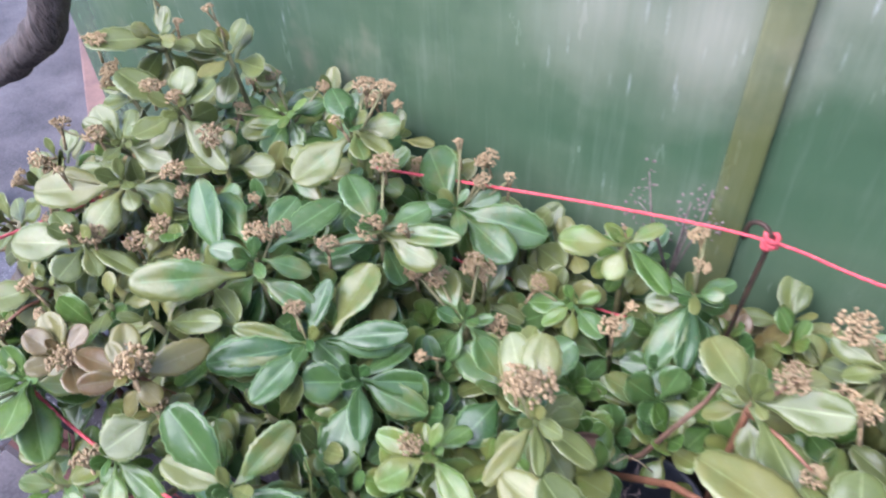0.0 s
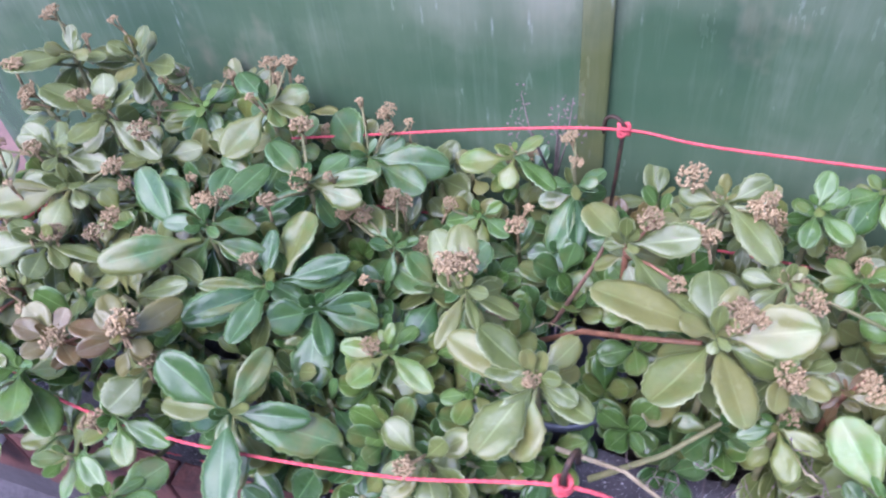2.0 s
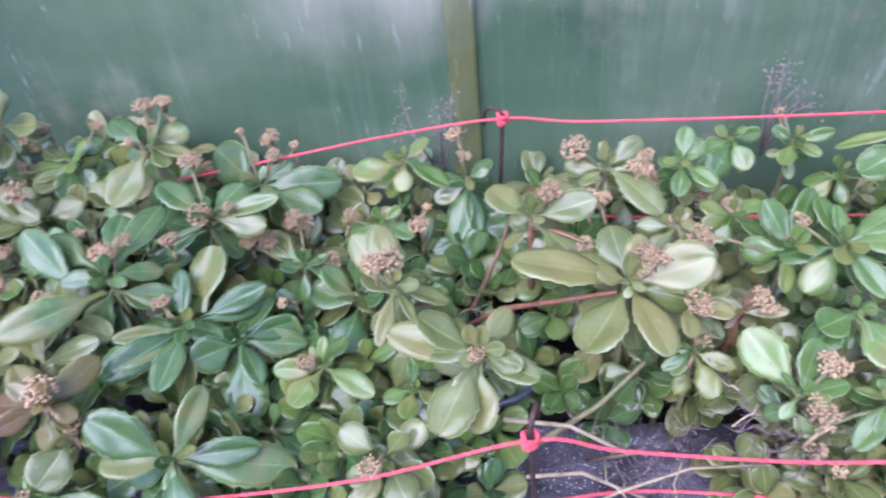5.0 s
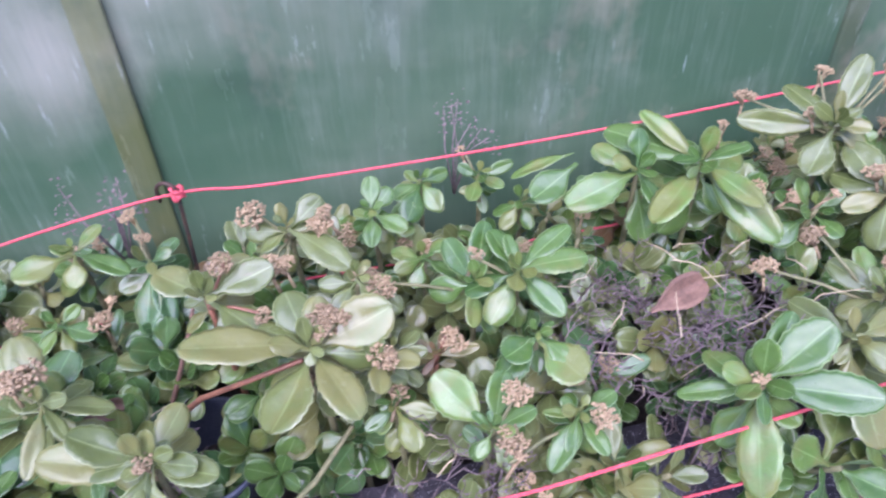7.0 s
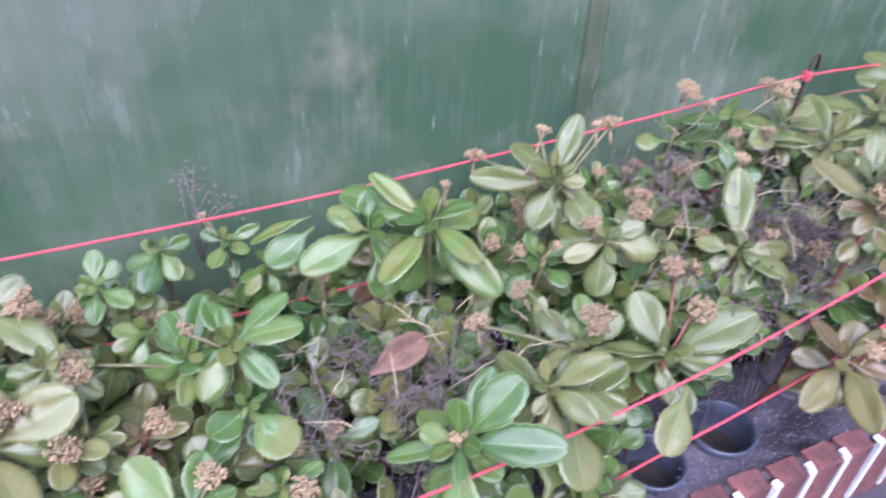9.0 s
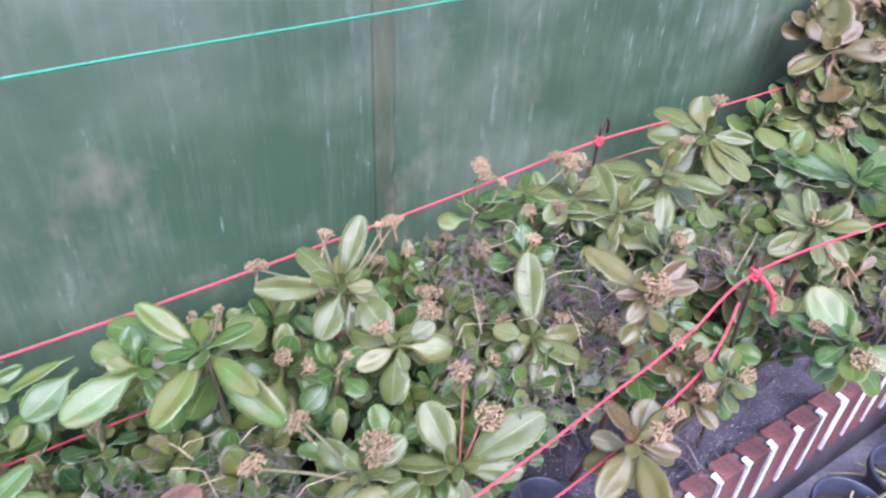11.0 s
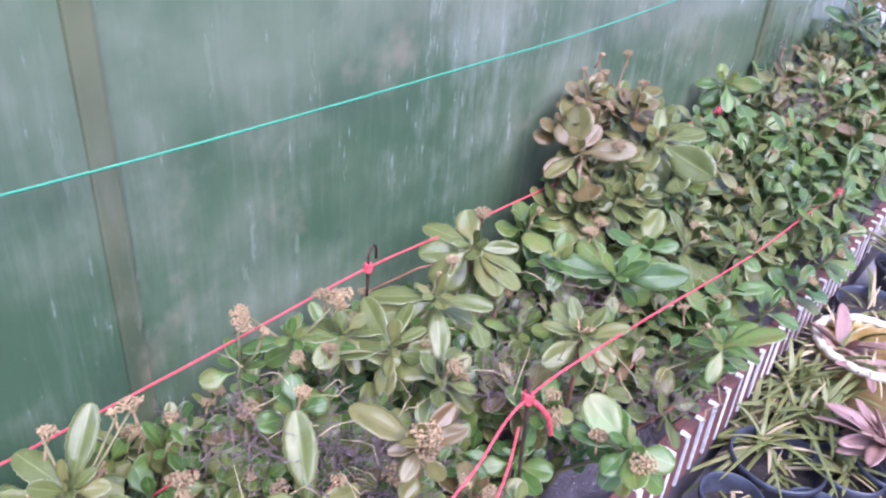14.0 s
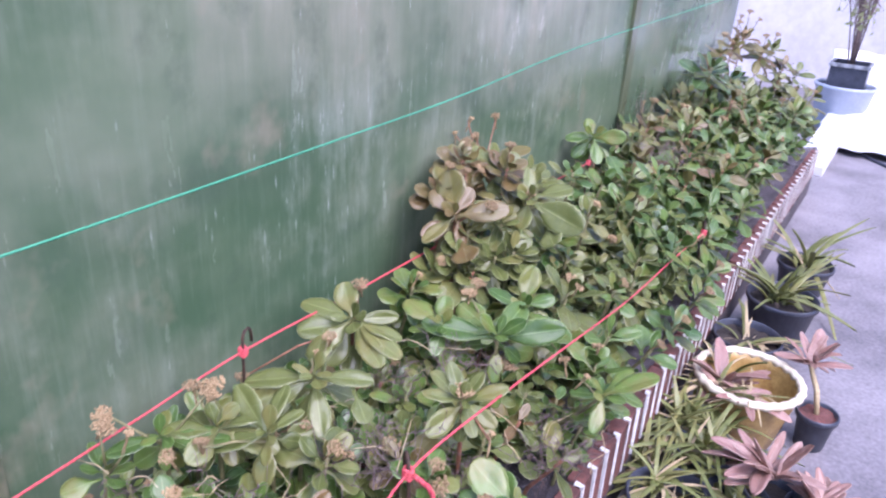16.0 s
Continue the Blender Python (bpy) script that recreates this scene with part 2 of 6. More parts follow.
def wall_material(name, dark, mid, grey):
    """Wet glossy green sheeting: cloudy grey film with painted sheen, short runs and drops, pale scale."""
    m, nt, b = material(name)
    big = noise_tex(nt, coords(nt, (0.8, 1.0, 1.3), True), 2.4, 4, 0.55)
    cloud = noise_tex(nt, coords(nt, (0.9, 1.0, 1.0), True), 5.0, 5, 0.55)
    run = noise_tex(nt, coords(nt, (1.0, 1.0, 0.22), True), 24, 5, 0.65)
    col = ramp(nt, maths(nt, 'ADD', maths(nt, 'MULTIPLY', big, 0.85), maths(nt, 'MULTIPLY', run, 0.15)), (0.40, dark), (0.62, mid))
    geo = nt.nodes.new("ShaderNodeNewGeometry")

    def patches(*spots):
        """Soft round patches on the sheeting, for painted sheen and for lime: x, z, half width, half height."""
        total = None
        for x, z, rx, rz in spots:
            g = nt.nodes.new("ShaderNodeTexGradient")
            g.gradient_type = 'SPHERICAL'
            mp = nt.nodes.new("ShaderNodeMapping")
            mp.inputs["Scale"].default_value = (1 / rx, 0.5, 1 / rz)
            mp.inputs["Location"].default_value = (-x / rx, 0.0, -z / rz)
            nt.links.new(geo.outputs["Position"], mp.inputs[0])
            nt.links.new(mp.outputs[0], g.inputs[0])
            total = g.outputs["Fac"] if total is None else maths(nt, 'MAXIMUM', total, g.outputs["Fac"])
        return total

    # pale patches put the sheen of bright reflections into the colour
    painted_sheen = patches((0.04, 0.84, 0.40, 0.34), (-0.13, 0.58, 0.17, 0.13), (0.32, 1.12, 0.32, 0.28), (1.45, 1.02, 0.44, 0.34), (2.1, 1.05, 0.60, 0.45))
    limed = patches((-0.22, 0.72, 0.30, 0.35), (0.30, 0.75, 0.20, 0.20), (1.42, 0.68, 0.34, 0.34), (2.05, 0.75, 0.5, 0.4))
    # random grey film, made paler where the sheen is painted
    film_and_sheen = maths(nt, 'ADD', maths(nt, 'MULTIPLY', big, 0.30), maths(nt, 'MULTIPLY', painted_sheen, 0.52))
    film_and_sheen = maths(nt, 'ADD', film_and_sheen, maths(nt, 'ADD', maths(nt, 'MULTIPLY', cloud, 0.48), maths(nt, 'MULTIPLY', run, 0.06)))
    film_and_sheen = ramp(nt, film_and_sheen, (0.40, (0, 0, 0)), (0.82, (1, 1, 1)))
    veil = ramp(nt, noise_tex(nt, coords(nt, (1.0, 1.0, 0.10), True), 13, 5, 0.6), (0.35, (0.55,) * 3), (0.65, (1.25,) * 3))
    film_and_sheen = maths(nt, 'MULTIPLY', film_and_sheen, veil, True)
    col = mix(nt, col, grey, maths(nt, 'MULTIPLY', film_and_sheen, 0.8))
    fine = ramp(nt, maths(nt, 'MULTIPLY', noise_tex(nt, coords(nt, (1.0, 1.0, 0.07), True), 75, 4, 0.65), maths(nt, 'ADD', cloud, 0.5)), (0.50, (0, 0, 0)), (0.78, (1, 1, 1)))
    col = mix(nt, col, (0.36, 0.40, 0.33), maths(nt, 'MULTIPLY', fine, 0.10))
    murk = ramp(nt, noise_tex(nt, coords(nt, (0.9, 1.0, 0.7), True), 9.0, 5, 0.6), (0.55, (0, 0, 0)), (0.75, (1, 1, 1)))
    col = mix(nt, col, (0.038, 0.070, 0.045), maths(nt, 'MULTIPLY', murk, 0.65))
    patch = ramp(nt, noise_tex(nt, coords(nt, (1, 1, 0.8), True), 7.5, 4), (0.60, (0, 0, 0)), (0.75, (1, 1, 1)))
    col = mix(nt, col, (0.27, 0.23, 0.17), maths(nt, 'MULTIPLY', patch, 0.45))
    # pale hanging drops and short runs of lime
    warp = nt.nodes.new("ShaderNodeTexVoronoi")
    warp.inputs["Scale"].default_value = 46
    warp.inputs["Randomness"].default_value = 1.0
    nt.links.new(coords(nt, (2.3, 0.02, 0.30), True), warp.inputs["Vector"])
    drop = ramp(nt, warp.outputs["Distance"], (0.05, (1, 1, 1)), (0.24, (0, 0, 0)))
    drop = maths(nt, 'MULTIPLY', drop, ramp(nt, noise_tex(nt, coords(nt, (1, 1, 0.6), True), 160, 3, 0.6), (0.40, (0.1,) * 3), (0.60, (1, 1, 1))))
    some = ramp(nt, maths(nt, 'MULTIPLY', maths(nt, 'ADD', maths(nt, 'MULTIPLY', limed, 0.42), 0.82), maths(nt, 'MULTIPLY', noise_tex(nt, coords(nt, (1, 1, 1), True), 6.0, 3, 0.6), noise_tex(nt, coords(nt, (1.0, 1.0, 0.5), True), 31, 2, 0.5))), (0.235, (0, 0, 0)), (0.31, (1, 1, 1)))
    col = mix(nt, col, (0.60, 0.64, 0.62), maths(nt, 'MULTIPLY', maths(nt, 'MULTIPLY', drop, some), 0.30))
    col = mix(nt, col, (0.40, 0.45, 0.41), maths(nt, 'MULTIPLY', ramp(nt, maths(nt, 'MULTIPLY', maths(nt, 'ADD', maths(nt, 'MULTIPLY', limed, 0.35), 0.9), maths(nt, 'MULTIPLY', run, cloud)), (0.31, (0, 0, 0)), (0.46, (1, 1, 1))), 0.16))
    nt.links.new(col, b.inputs["Base Color"])
    r = ramp(nt, run, (0.3, (0.10,) * 3), (0.7, (0.30,) * 3))
    nt.links.new(r, b.inputs["Roughness"])
    bump(nt, b, maths(nt, 'ADD', big, maths(nt, 'MULTIPLY', drop, maths(nt, 'MULTIPLY', some, 0.03))), 0.35, 0.03)
    return m


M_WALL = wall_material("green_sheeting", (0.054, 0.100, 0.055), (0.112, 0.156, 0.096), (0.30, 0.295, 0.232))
M_POSTDIM = wall_material("dull_batten", (0.070, 0.090, 0.050), (0.115, 0.130, 0.072), (0.22, 0.23, 0.16))
M_POSTSHOW = wall_material("olive_batten", (0.085, 0.098, 0.038), (0.135, 0.140, 0.060), (0.24, 0.24, 0.15))


# ---- mesh helpers ----
def mesh_from(name, bm, mat, smooth=True):
    me = bpy.data.meshes.new(name)
    bm.to_mesh(me)
    bm.free()
    me.materials.append(mat)
    if smooth:
        for p in me.polygons:
            p.use_smooth = True
    return me


def part(name, bm, mat, parent=None, label="", smooth=True):
    ob = new(name, mesh_from(name, bm, mat, smooth))
    if parent:
        ob.parent = parent
    if label:
        ob["label"] = label
    return ob


def add_box(bm, lo, hi, bevel=0.0):
    r = bmesh.ops.create_cube(bm, size=1.0)
    c = [(a + b) / 2 for a, b in zip(lo, hi)]
    s = [b - a for a, b in zip(lo, hi)]
    for v in r["verts"]:
        v.co = Vector([v.co[i] * s[i] + c[i] for i in range(3)])
    if bevel:
        es = list({e for v in r["verts"] for e in v.link_edges})
        bmesh.ops.bevel(bm, geom=es, offset=bevel, segments=2, affect='EDGES', profile=0.6)


def box(name, lo, hi, mat, parent=None, label="", bevel=0.0):
    bm = bmesh.new()
    add_box(bm, lo, hi, bevel)
    return part(name, bm, mat, parent, label, smooth=False)


def add_tube(bm, pts, radii, sides=7, caps=True):
    """A tube along points, with a radius at each of them."""
    pts = [Vector(p) for p in pts]
    if not hasattr(radii, "__len__"):
        radii = [radii] * len(pts)
    ref = Vector((0.31, 0.17, 0.93))
    rings = []
    for i, p in enumerate(pts):
        d = (pts[min(i + 1, len(pts) - 1)] - pts[max(i - 1, 0)]).normalized()
        if abs(d.dot(ref)) > 0.97:
            ref = Vector((0.93, 0.31, 0.17))
        a = d.cross(ref).normalized()
        c = d.cross(a)
        rings.append([bm.verts.new(p + (a * math.cos(k * math.tau / sides) + c * math.sin(k * math.tau / sides)) * radii[i]) for k in range(sides)])
    for r0, r1 in zip(rings, rings[1:]):
        for k in range(sides):
            bm.faces.new((r0[k], r0[(k + 1) % sides], r1[(k + 1) % sides], r1[k]))
    if caps:
        bm.faces.new(rings[0][::-1])
        bm.faces.new(rings[-1])


def add_lathe(bm, profile, at=(0, 0, 0), sides=32, wave=0.0, waves=20):
    """A turned body: profile of (radius, z)."""
    o = Vector(at)
    rings = []
    for r, z in profile:
        rings.append([bm.verts.new(o + Vector(((r + wave * math.cos(waves * k * math.tau / sides)) * math.cos(k * math.tau / sides), (r + wave * math.cos(waves * k * math.tau / sides)) * math.sin(k * math.tau / sides), z))) for k in range(sides)])
    for r0, r1 in zip(rings, rings[1:]):
        for k in range(sides):
            bm.faces.new((r0[k], r0[(k + 1) % sides], r1[(k + 1) % sides], r1[k]))


def add_disc(bm, r, at, sides=28, rough=0.0):
    o = Vector(at)
    c = bm.verts.new(o + Vector((0, 0, rough)))
    ring = [bm.verts.new(o + Vector((r * math.cos(k * math.tau / sides), r * math.sin(k * math.tau / sides), random.uniform(-rough, rough)))) for k in range(sides)]
    mids = [bm.verts.new(o + Vector((0.55 * r * math.cos(k * math.tau / sides), 0.55 * r * math.sin(k * math.tau / sides), random.uniform(-rough, rough)))) for k in range(sides)]
    for k in range(sides):
        j = (k + 1) % sides
        bm.faces.new((c, mids[k], mids[j]))
        bm.faces.new((mids[k], ring[k], ring[j], mids[j]))


def leaf_mesh(name, length, width, mat, curl=0.25, cup=0.18, teeth=True, petiole=0.10, peak=1.2, fold=0.3, thick=0.0012, n=16, across=6):
    """An elliptic leaf lying along +x, its face up, with a short stalk, a grooved midrib, a scalloped rim and real thickness."""
    me = bpy.data.meshes.new(name)
    verts, faces, uvs = [], [], []
    for side in (0, 1):
        for i in range(n + 1):
            u = i / n
            t = 0.55 * u + 0.45 * (0.5 - 0.5 * math.cos(math.pi * u))
            if t < petiole:
                w = 0.14 + 0.06 * t / petiole
            else:
                s = (t - petiole) / (1 - petiole)
                q = 2 * s ** peak - 1
                w = max(0.03, max(0.0, 1 - abs(q) ** 2.2) ** 0.46 * (0.55 + 0.45 * min(1.0, s / 0.4)))
                w = max(w, 0.20 * (1 - s / 0.3)) if s < 0.3 else w
                if teeth and 0.15 < s < 0.97:
                    w *= 1 + 0.040 * (1 if i % 2 else -1)
            for j in range(across + 1):
                v = j / across * 2 - 1
                y = v * w * width / 2
                x = t * length
                z = cup * abs(v) ** 1.5 * w * width * 0.5 - fold * max(0.0, 1 - abs(v) * 1.4) * w * width * 0.07 - curl * length * t ** 2
                z += 0.02 * width * math.sin(7 * t + 2.5 * v) + 0.012 * width * abs(v) * math.sin(17 * t + 3 * v)
                z += 0.020 * width * w * math.sin(math.pi * abs(v) ** 0.85)
                edge = 1 - 0.8 * abs(v) ** 4
                z += (thick if side == 0 else -thick) * edge
                verts.append((x, y, z))
                uvs.append((t, j / across))
    row = across + 1
    half = (n + 1) * row
    for i in range(n):
        for j in range(across):
            a = i * row + j
            faces.append((a, a + row, a + row + 1, a + 1))
            faces.append((half + a, half + a + 1, half + a + row + 1, half + a + row))
    for i in range(n):
        a, b = i * row, i * row + across
        faces.append((a, half + a, half + a + row, a + row))
        faces.append((b, b + row, half + b + row, half + b))
    faces.append(tuple(n * row + j for j in range(row)) + tuple(half + n * row + j for j in range(row))[::-1])
    me.from_pydata(verts, [], faces)
    lay = me.uv_layers.new(name="UVMap")
    for loop in me.loops:
        lay.data[loop.index].uv = uvs[loop.vertex_index]
    me.materials.append(mat)
    for p in me.polygons:
        p.use_smooth = True
    me.update()
    return me

# ---- the setting ----
WALL_Y = 0.101
bm = bmesh.new()
add_box(bm, (-6, -6, -0.3), (9, 4, 0.0))
west = tagged(box("pavement", (-6, -5.9, 0.0), (0.3, 4, 0.012), M_CEMENT), "dark cement paving past the bed's end", "pavement", kind="structure")
ground = tagged(part("ground", bm, M_CONCRETE, smooth=False), "damp grey concrete yard floor with stains", "floor", kind="structure")
WALL_H = 2.3


def sheet_wall(name, pts, top):
    """Slightly slack sheeting along a line in plan, with thickness."""
    bm = bmesh.new()
    cols = []
    for (x0, y0), (x1, y1) in zip(pts, pts[1:]):
        n = max(2, int(math.hypot(x1 - x0, y1 - y0) / 0.08))
        for i in range(n + (1 if (x1, y1) == pts[-1] else 0)):
            f = i / n
            cols.append((x0 + (x1 - x0) * f, y0 + (y1 - y0) * f))
    rows = 24
    grid = []
    for x, y in cols:
        col = []
        for k in range(rows + 1):
            z = top * k / rows
            slack = 0.012 * noise.noise(Vector((x * 1.7, 0, z * 0.9))) + 0.004 * noise.noise(Vector((x * 6, 3, z * 1.5)))
            col.append((x, y + slack, z))
        grid.append(col)
    front = [[bm.verts.new(p) for p in c] for c in grid]
    back = [[bm.verts.new((p[0], p[1] + 0.03, p[2])) for p in c] for c in grid]
    for i in range(len(cols) - 1):
        for k in range(rows):
            bm.faces.new((front[i][k], front[i + 1][k], front[i + 1][k + 1], front[i][k + 1]))
            bm.faces.new((back[i][k], back[i][k + 1], back[i + 1][k + 1], back[i + 1][k]))
        bm.faces.new((front[i][rows], front[i + 1][rows], back[i + 1][rows], back[i][rows]))
    for e in (0, -1):
        for k in range(rows):
            bm.faces.new((front[e][k], front[e][k + 1], back[e][k + 1], back[e][k]))
    bmesh.ops.recalc_face_normals(bm, faces=bm.faces)
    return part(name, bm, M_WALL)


wall = tagged(sheet_wall("wall_north", [(-1.07, WALL_Y), (4.1, WALL_Y)], WALL_H), "glossy green sheeting wall with drips, pale film and painted sheen", "wall", kind="structure")
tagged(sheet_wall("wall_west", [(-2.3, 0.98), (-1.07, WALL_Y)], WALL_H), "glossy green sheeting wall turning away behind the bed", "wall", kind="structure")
for k, (x, w) in enumerate(((-0.047, 0.034), (0.829, 0.030), (2.77, 0.05))):
    box("batten", (x - w / 2, WALL_Y - 0.012, 0.0), (x + w / 2, WALL_Y + 0.004, WALL_H), M_POSTSHOW if k == 0 else M_POSTDIM, wall, "olive wooden batten", 0.004)

# raised bed
KERB_Y, KERB_Z = -0.388, 0.218
bm = bmesh.new()
nx, ny = 190, 18
gv = [[bm.verts.new((-0.70 + 4.68 * i / nx, KERB_Y + 0.07 + (WALL_Y - 0.03 - KERB_Y - 0.07) * j / ny, 0.162 + 0.012 * noise.noise(Vector((i * 0.35, j * 0.5, 1))) + 0.008 * noise.noise(Vector((i * 1.3, j * 1.4, 7))))) for j in range(ny + 1)] for i in range(nx + 1)]
for i in range(nx):
    for j in range(ny):
        bm.faces.new((gv[i][j], gv[i + 1][j], gv[i + 1][j + 1], gv[i][j + 1]))
lo = [[bm.verts.new((v.co.x, v.co.y, 0.004)) for v in row] for row in ((gv[0][0], gv[0][ny]), (gv[nx][0], gv[nx][ny]))]
bed = tagged(part("planting_bed", bm, M_SOIL), "raised bed of dark damp soil behind a brick kerb", "planter", kind="structure")
bm = bmesh.new()
add_box(bm, (-0.98, KERB_Y + 0.014, 0.0), (3.99, KERB_Y + 0.026, 0.212), 0.003)
add_box(bm, (-0.98, KERB_Y + 0.004, 0.0), (3.99, KERB_Y + 0.026, 0.095), 0.003)
kerb = tagged(part("kerb", bm, M_CEMENT, smooth=False), "dark cement kerb faced with white-jointed bricks", "kerb", kind="structure")
bm = bmesh.new()
nx, ny = 420, 14
lv = [[bm.verts.new((-0.98 + 4.97 * i / nx, KERB_Y + 0.026 + 0.15 * j / ny, 0.196 + 0.014 * (1 - j / ny) ** 3 + 0.006 * noise.noise(Vector((i * 0.30, j * 0.5, 3))) + 0.003 * noise.noise(Vector((i * 1.1, j * 1.3, 9))))) for j in range(ny + 1)] for i in range(nx + 1)]
SUNK = ((0.722, -0.304, 0.036), (0.830, -0.294, 0.039))
for i in range(nx):
    for j in range(ny):
        mid = (lv[i][j].co + lv[i + 1][j + 1].co) / 2
        if any(math.hypot(mid.x - px, mid.y - py) < pr for px, py, pr in SUNK):
            continue
        bm.faces.new((lv[i][j], lv[i + 1][j], lv[i + 1][j + 1], lv[i][j + 1]))
tagged(part("ledge", bm, M_LEDGE), "gritty dark wet soil crust behind the bricks", "soil", kind="structure")
bm = bmesh.new()
add_box(bm, (-0.98, KERB_Y + 0.18, 0.0), (-0.70, WALL_Y - 0.03, 0.19), 0.006)
add_box(bm, (3.92, KERB_Y + 0.18, 0.0), (3.99, WALL_Y - 0.03, 0.205), 0.004)
tagged(part("bed_ends", bm, M_CEMENT, smooth=False), "dark cement ends of the raised bed", "kerb", kind="structure")
tagged(box("wall_east", (6.6, -6, 0), (6.75, 4, 3.0), M_PLASTER), "pale plastered wall across the far yard", "wall", kind="structure")
# unseen wall, added to close the yard and darken what the gloss mirrors
tagged(box("wall_south", (-6, -4.2, 0), (9, -4.05, 2.6), M_RENDER), "plain weathered grey wall, unseen, added across the yard to dim reflections", "wall", kind="structure")


# ---- ropes and stakes ----
def rope_mesh(pts, radius, mat, name, parent=None, label=""):
    """Three twisted strands along a smooth line."""
    pts = [Vector(p) for p in pts]
    out = []
    for i in range(len(pts) - 1):
        p0, p1, p2, p3 = pts[max(i - 1, 0)], pts[i], pts[i + 1], pts[min(i + 2, len(pts) - 1)]
        n = max(2, int((p2 - p1).length / 0.0035))
        for k in range(n):
            t = k / n
            out.append(0.5 * ((2 * p1) + (p2 - p0) * t + (2 * p0 - 5 * p1 + 4 * p2 - p3) * t * t + (3 * p1 - p0 - 3 * p2 + p3) * t ** 3))
    out.append(pts[-1])
    bm = bmesh.new()
    for s in range(3):
        strand = []
        for i, p in enumerate(out):
            d = (out[min(i + 1, len(out) - 1)] - out[max(i - 1, 0)]).normalized()
            a = d.cross(Vector((0.2, 0.3, 0.93))).normalized()
            c = d.cross(a)
            ph = i * 0.85 + s * math.tau / 3
            strand.append(p + (a * math.cos(ph) + c * math.sin(ph)) * radius * 0.52)
        add_tube(bm, strand, radius * 0.58, 5)
    return part(name, bm, mat, parent, label)


def stake(x, y, top, lean=(0.0, 0.0), turn=0.0, knot_z=None, tail=False):
    """Iron rod with a hooked end and the rope's knot round it."""
    th = tagged(new("iron_stake"), "rusty iron stake with a hooked top in the bed", "stake", group="stakes of the rope fence")
    th.location = (x, y, 0.10)
    h = top - 0.10
    pts = [(-lean[0], -lean[1], 0.0), (-lean[0] * 0.5, -lean[1] * 0.5, h * 0.5), (0, 0, h - 0.012)]
    c, s = math.cos(turn), math.sin(turn)
    for k in range(1, 8):
        a = math.pi * k / 7
        dx = 0.011 * (1 - math.cos(a))
        pts.append((dx * c, dx * s, h - 0.012 + 0.012 * math.sin(a)))
    pts.append((0.022 * c, 0.022 * s, h - 0.024))
    bm = bmesh.new()
    add_tube(bm, pts, 0.0022, 8)
    part("rod", bm, M_IRON, th)
    kz = (knot_z or top - 0.02) - 0.10
    loop = []
    for k in range(34):
        a = k * 0.72
        loop.append((0.0052 * math.cos(a), 0.0052 * math.sin(a), kz - 0.006 + 0.012 * k / 33 + 0.002 * math.sin(k * 1.9)))
    rope_mesh(loop, 0.0021, M_ROPE, "knot", th, "red rope knot")
    if tail:
        rope_mesh([(0, -0.008, kz), (0.012, -0.02, kz - 0.02), (0.02, -0.024, kz - 0.05)], 0.003, M_ROPE, "rope_end", th, "frayed red rope end")
    return th


stake(0.0, 0.0, 0.472, (0.02, 0.0), 2.8, 0.460)
stake(0.023, -0.385, 0.470, (-0.01, 0.0), 1.3, 0.449)
stake(1.113, -0.012, 0.526, (0.01, 0.0), 0.3, 0.498)
stake(1.057, -0.322, 0.515, (-0.01, 0.01), 0.8, 0.499, True)
stake(-0.608, -0.36, 0.50, (0.03, 0.02), 0.4, 0.452)
stake(-0.60, -0.02, 0.40, (0.0, 0.0), 0.4, 0.375)
stake(2.25, -0.02, 0.50, (0.0, 0.0), 0.4, 0.485)
stake(2.20, -0.34, 0.425, (0.0, 0.0), 0.4, 0.40)


def sag(a, b, drop, n=4):
    a, b = Vector(a), Vector(b)
    return [a.lerp(b, k / n) - Vector((0, 0, drop * 4 * (k / n) * (1 - k / n))) for k in range(n + 1)]


ROPE_LABEL = "taut twisted red rope strung between iron stakes"
back_line = [(-0.60, -0.02, 0.375), (-0.45, -0.01, 0.385), (-0.30, 0.0, 0.407), (-0.134, 0.0, 0.441), (0, 0, 0.460), (0.11, 0, 0.452), (0.45, 0, 0.453), (0.80, -0.005, 0.472), (0.95, -0.008, 0.484), (1.113, -0.012, 0.498), (1.32, -0.008, 0.489), (1.52, 0, 0.480), (1.90, 0, 0.475), (2.25, -0.02, 0.485)]
front_line = [(-0.608, -0.36, 0.452), (-0.55, -0.372, 0.378), (-0.486, -0.378, 0.332), (-0.388, -0.38, 0.320), (-0.29, -0.38, 0.329), (-0.117, -0.382, 0.378), (0.023, -0.385, 0.448), (0.092, -0.381, 0.428), (0.234, -0.373, 0.402), (0.36, -0.365, 0.398), (0.45, -0.359, 0.396), (0.55, -0.353, 0.397), (0.71, -0.343, 0.410), (0.85, -0.334, 0.434), (0.96, -0.328, 0.460), (1.057, -0.322, 0.499), (1.27, -0.33, 0.490), (1.70, -0.33, 0.426), (1.99, -0.33, 0.403), (2.20, -0.34, 0.400)]
end_line = sag((-0.608, -0.36, 0.452), (-0.60, -0.02, 0.375), 0.006)
low_front = [(-0.608, -0.36, 0.20), (-0.243, -0.345, 0.215), (-0.144, -0.345, 0.242), (0.023, -0.372, 0.325), (0.139, -0.345, 0.298), (0.363, -0.345, 0.276), (0.59, -0.345, 0.275), (0.682, -0.345, 0.294), (0.789, -0.345, 0.322), (0.872, -0.345, 0.350), (0.983, -0.345, 0.414), (1.055, -0.318, 0.455)]
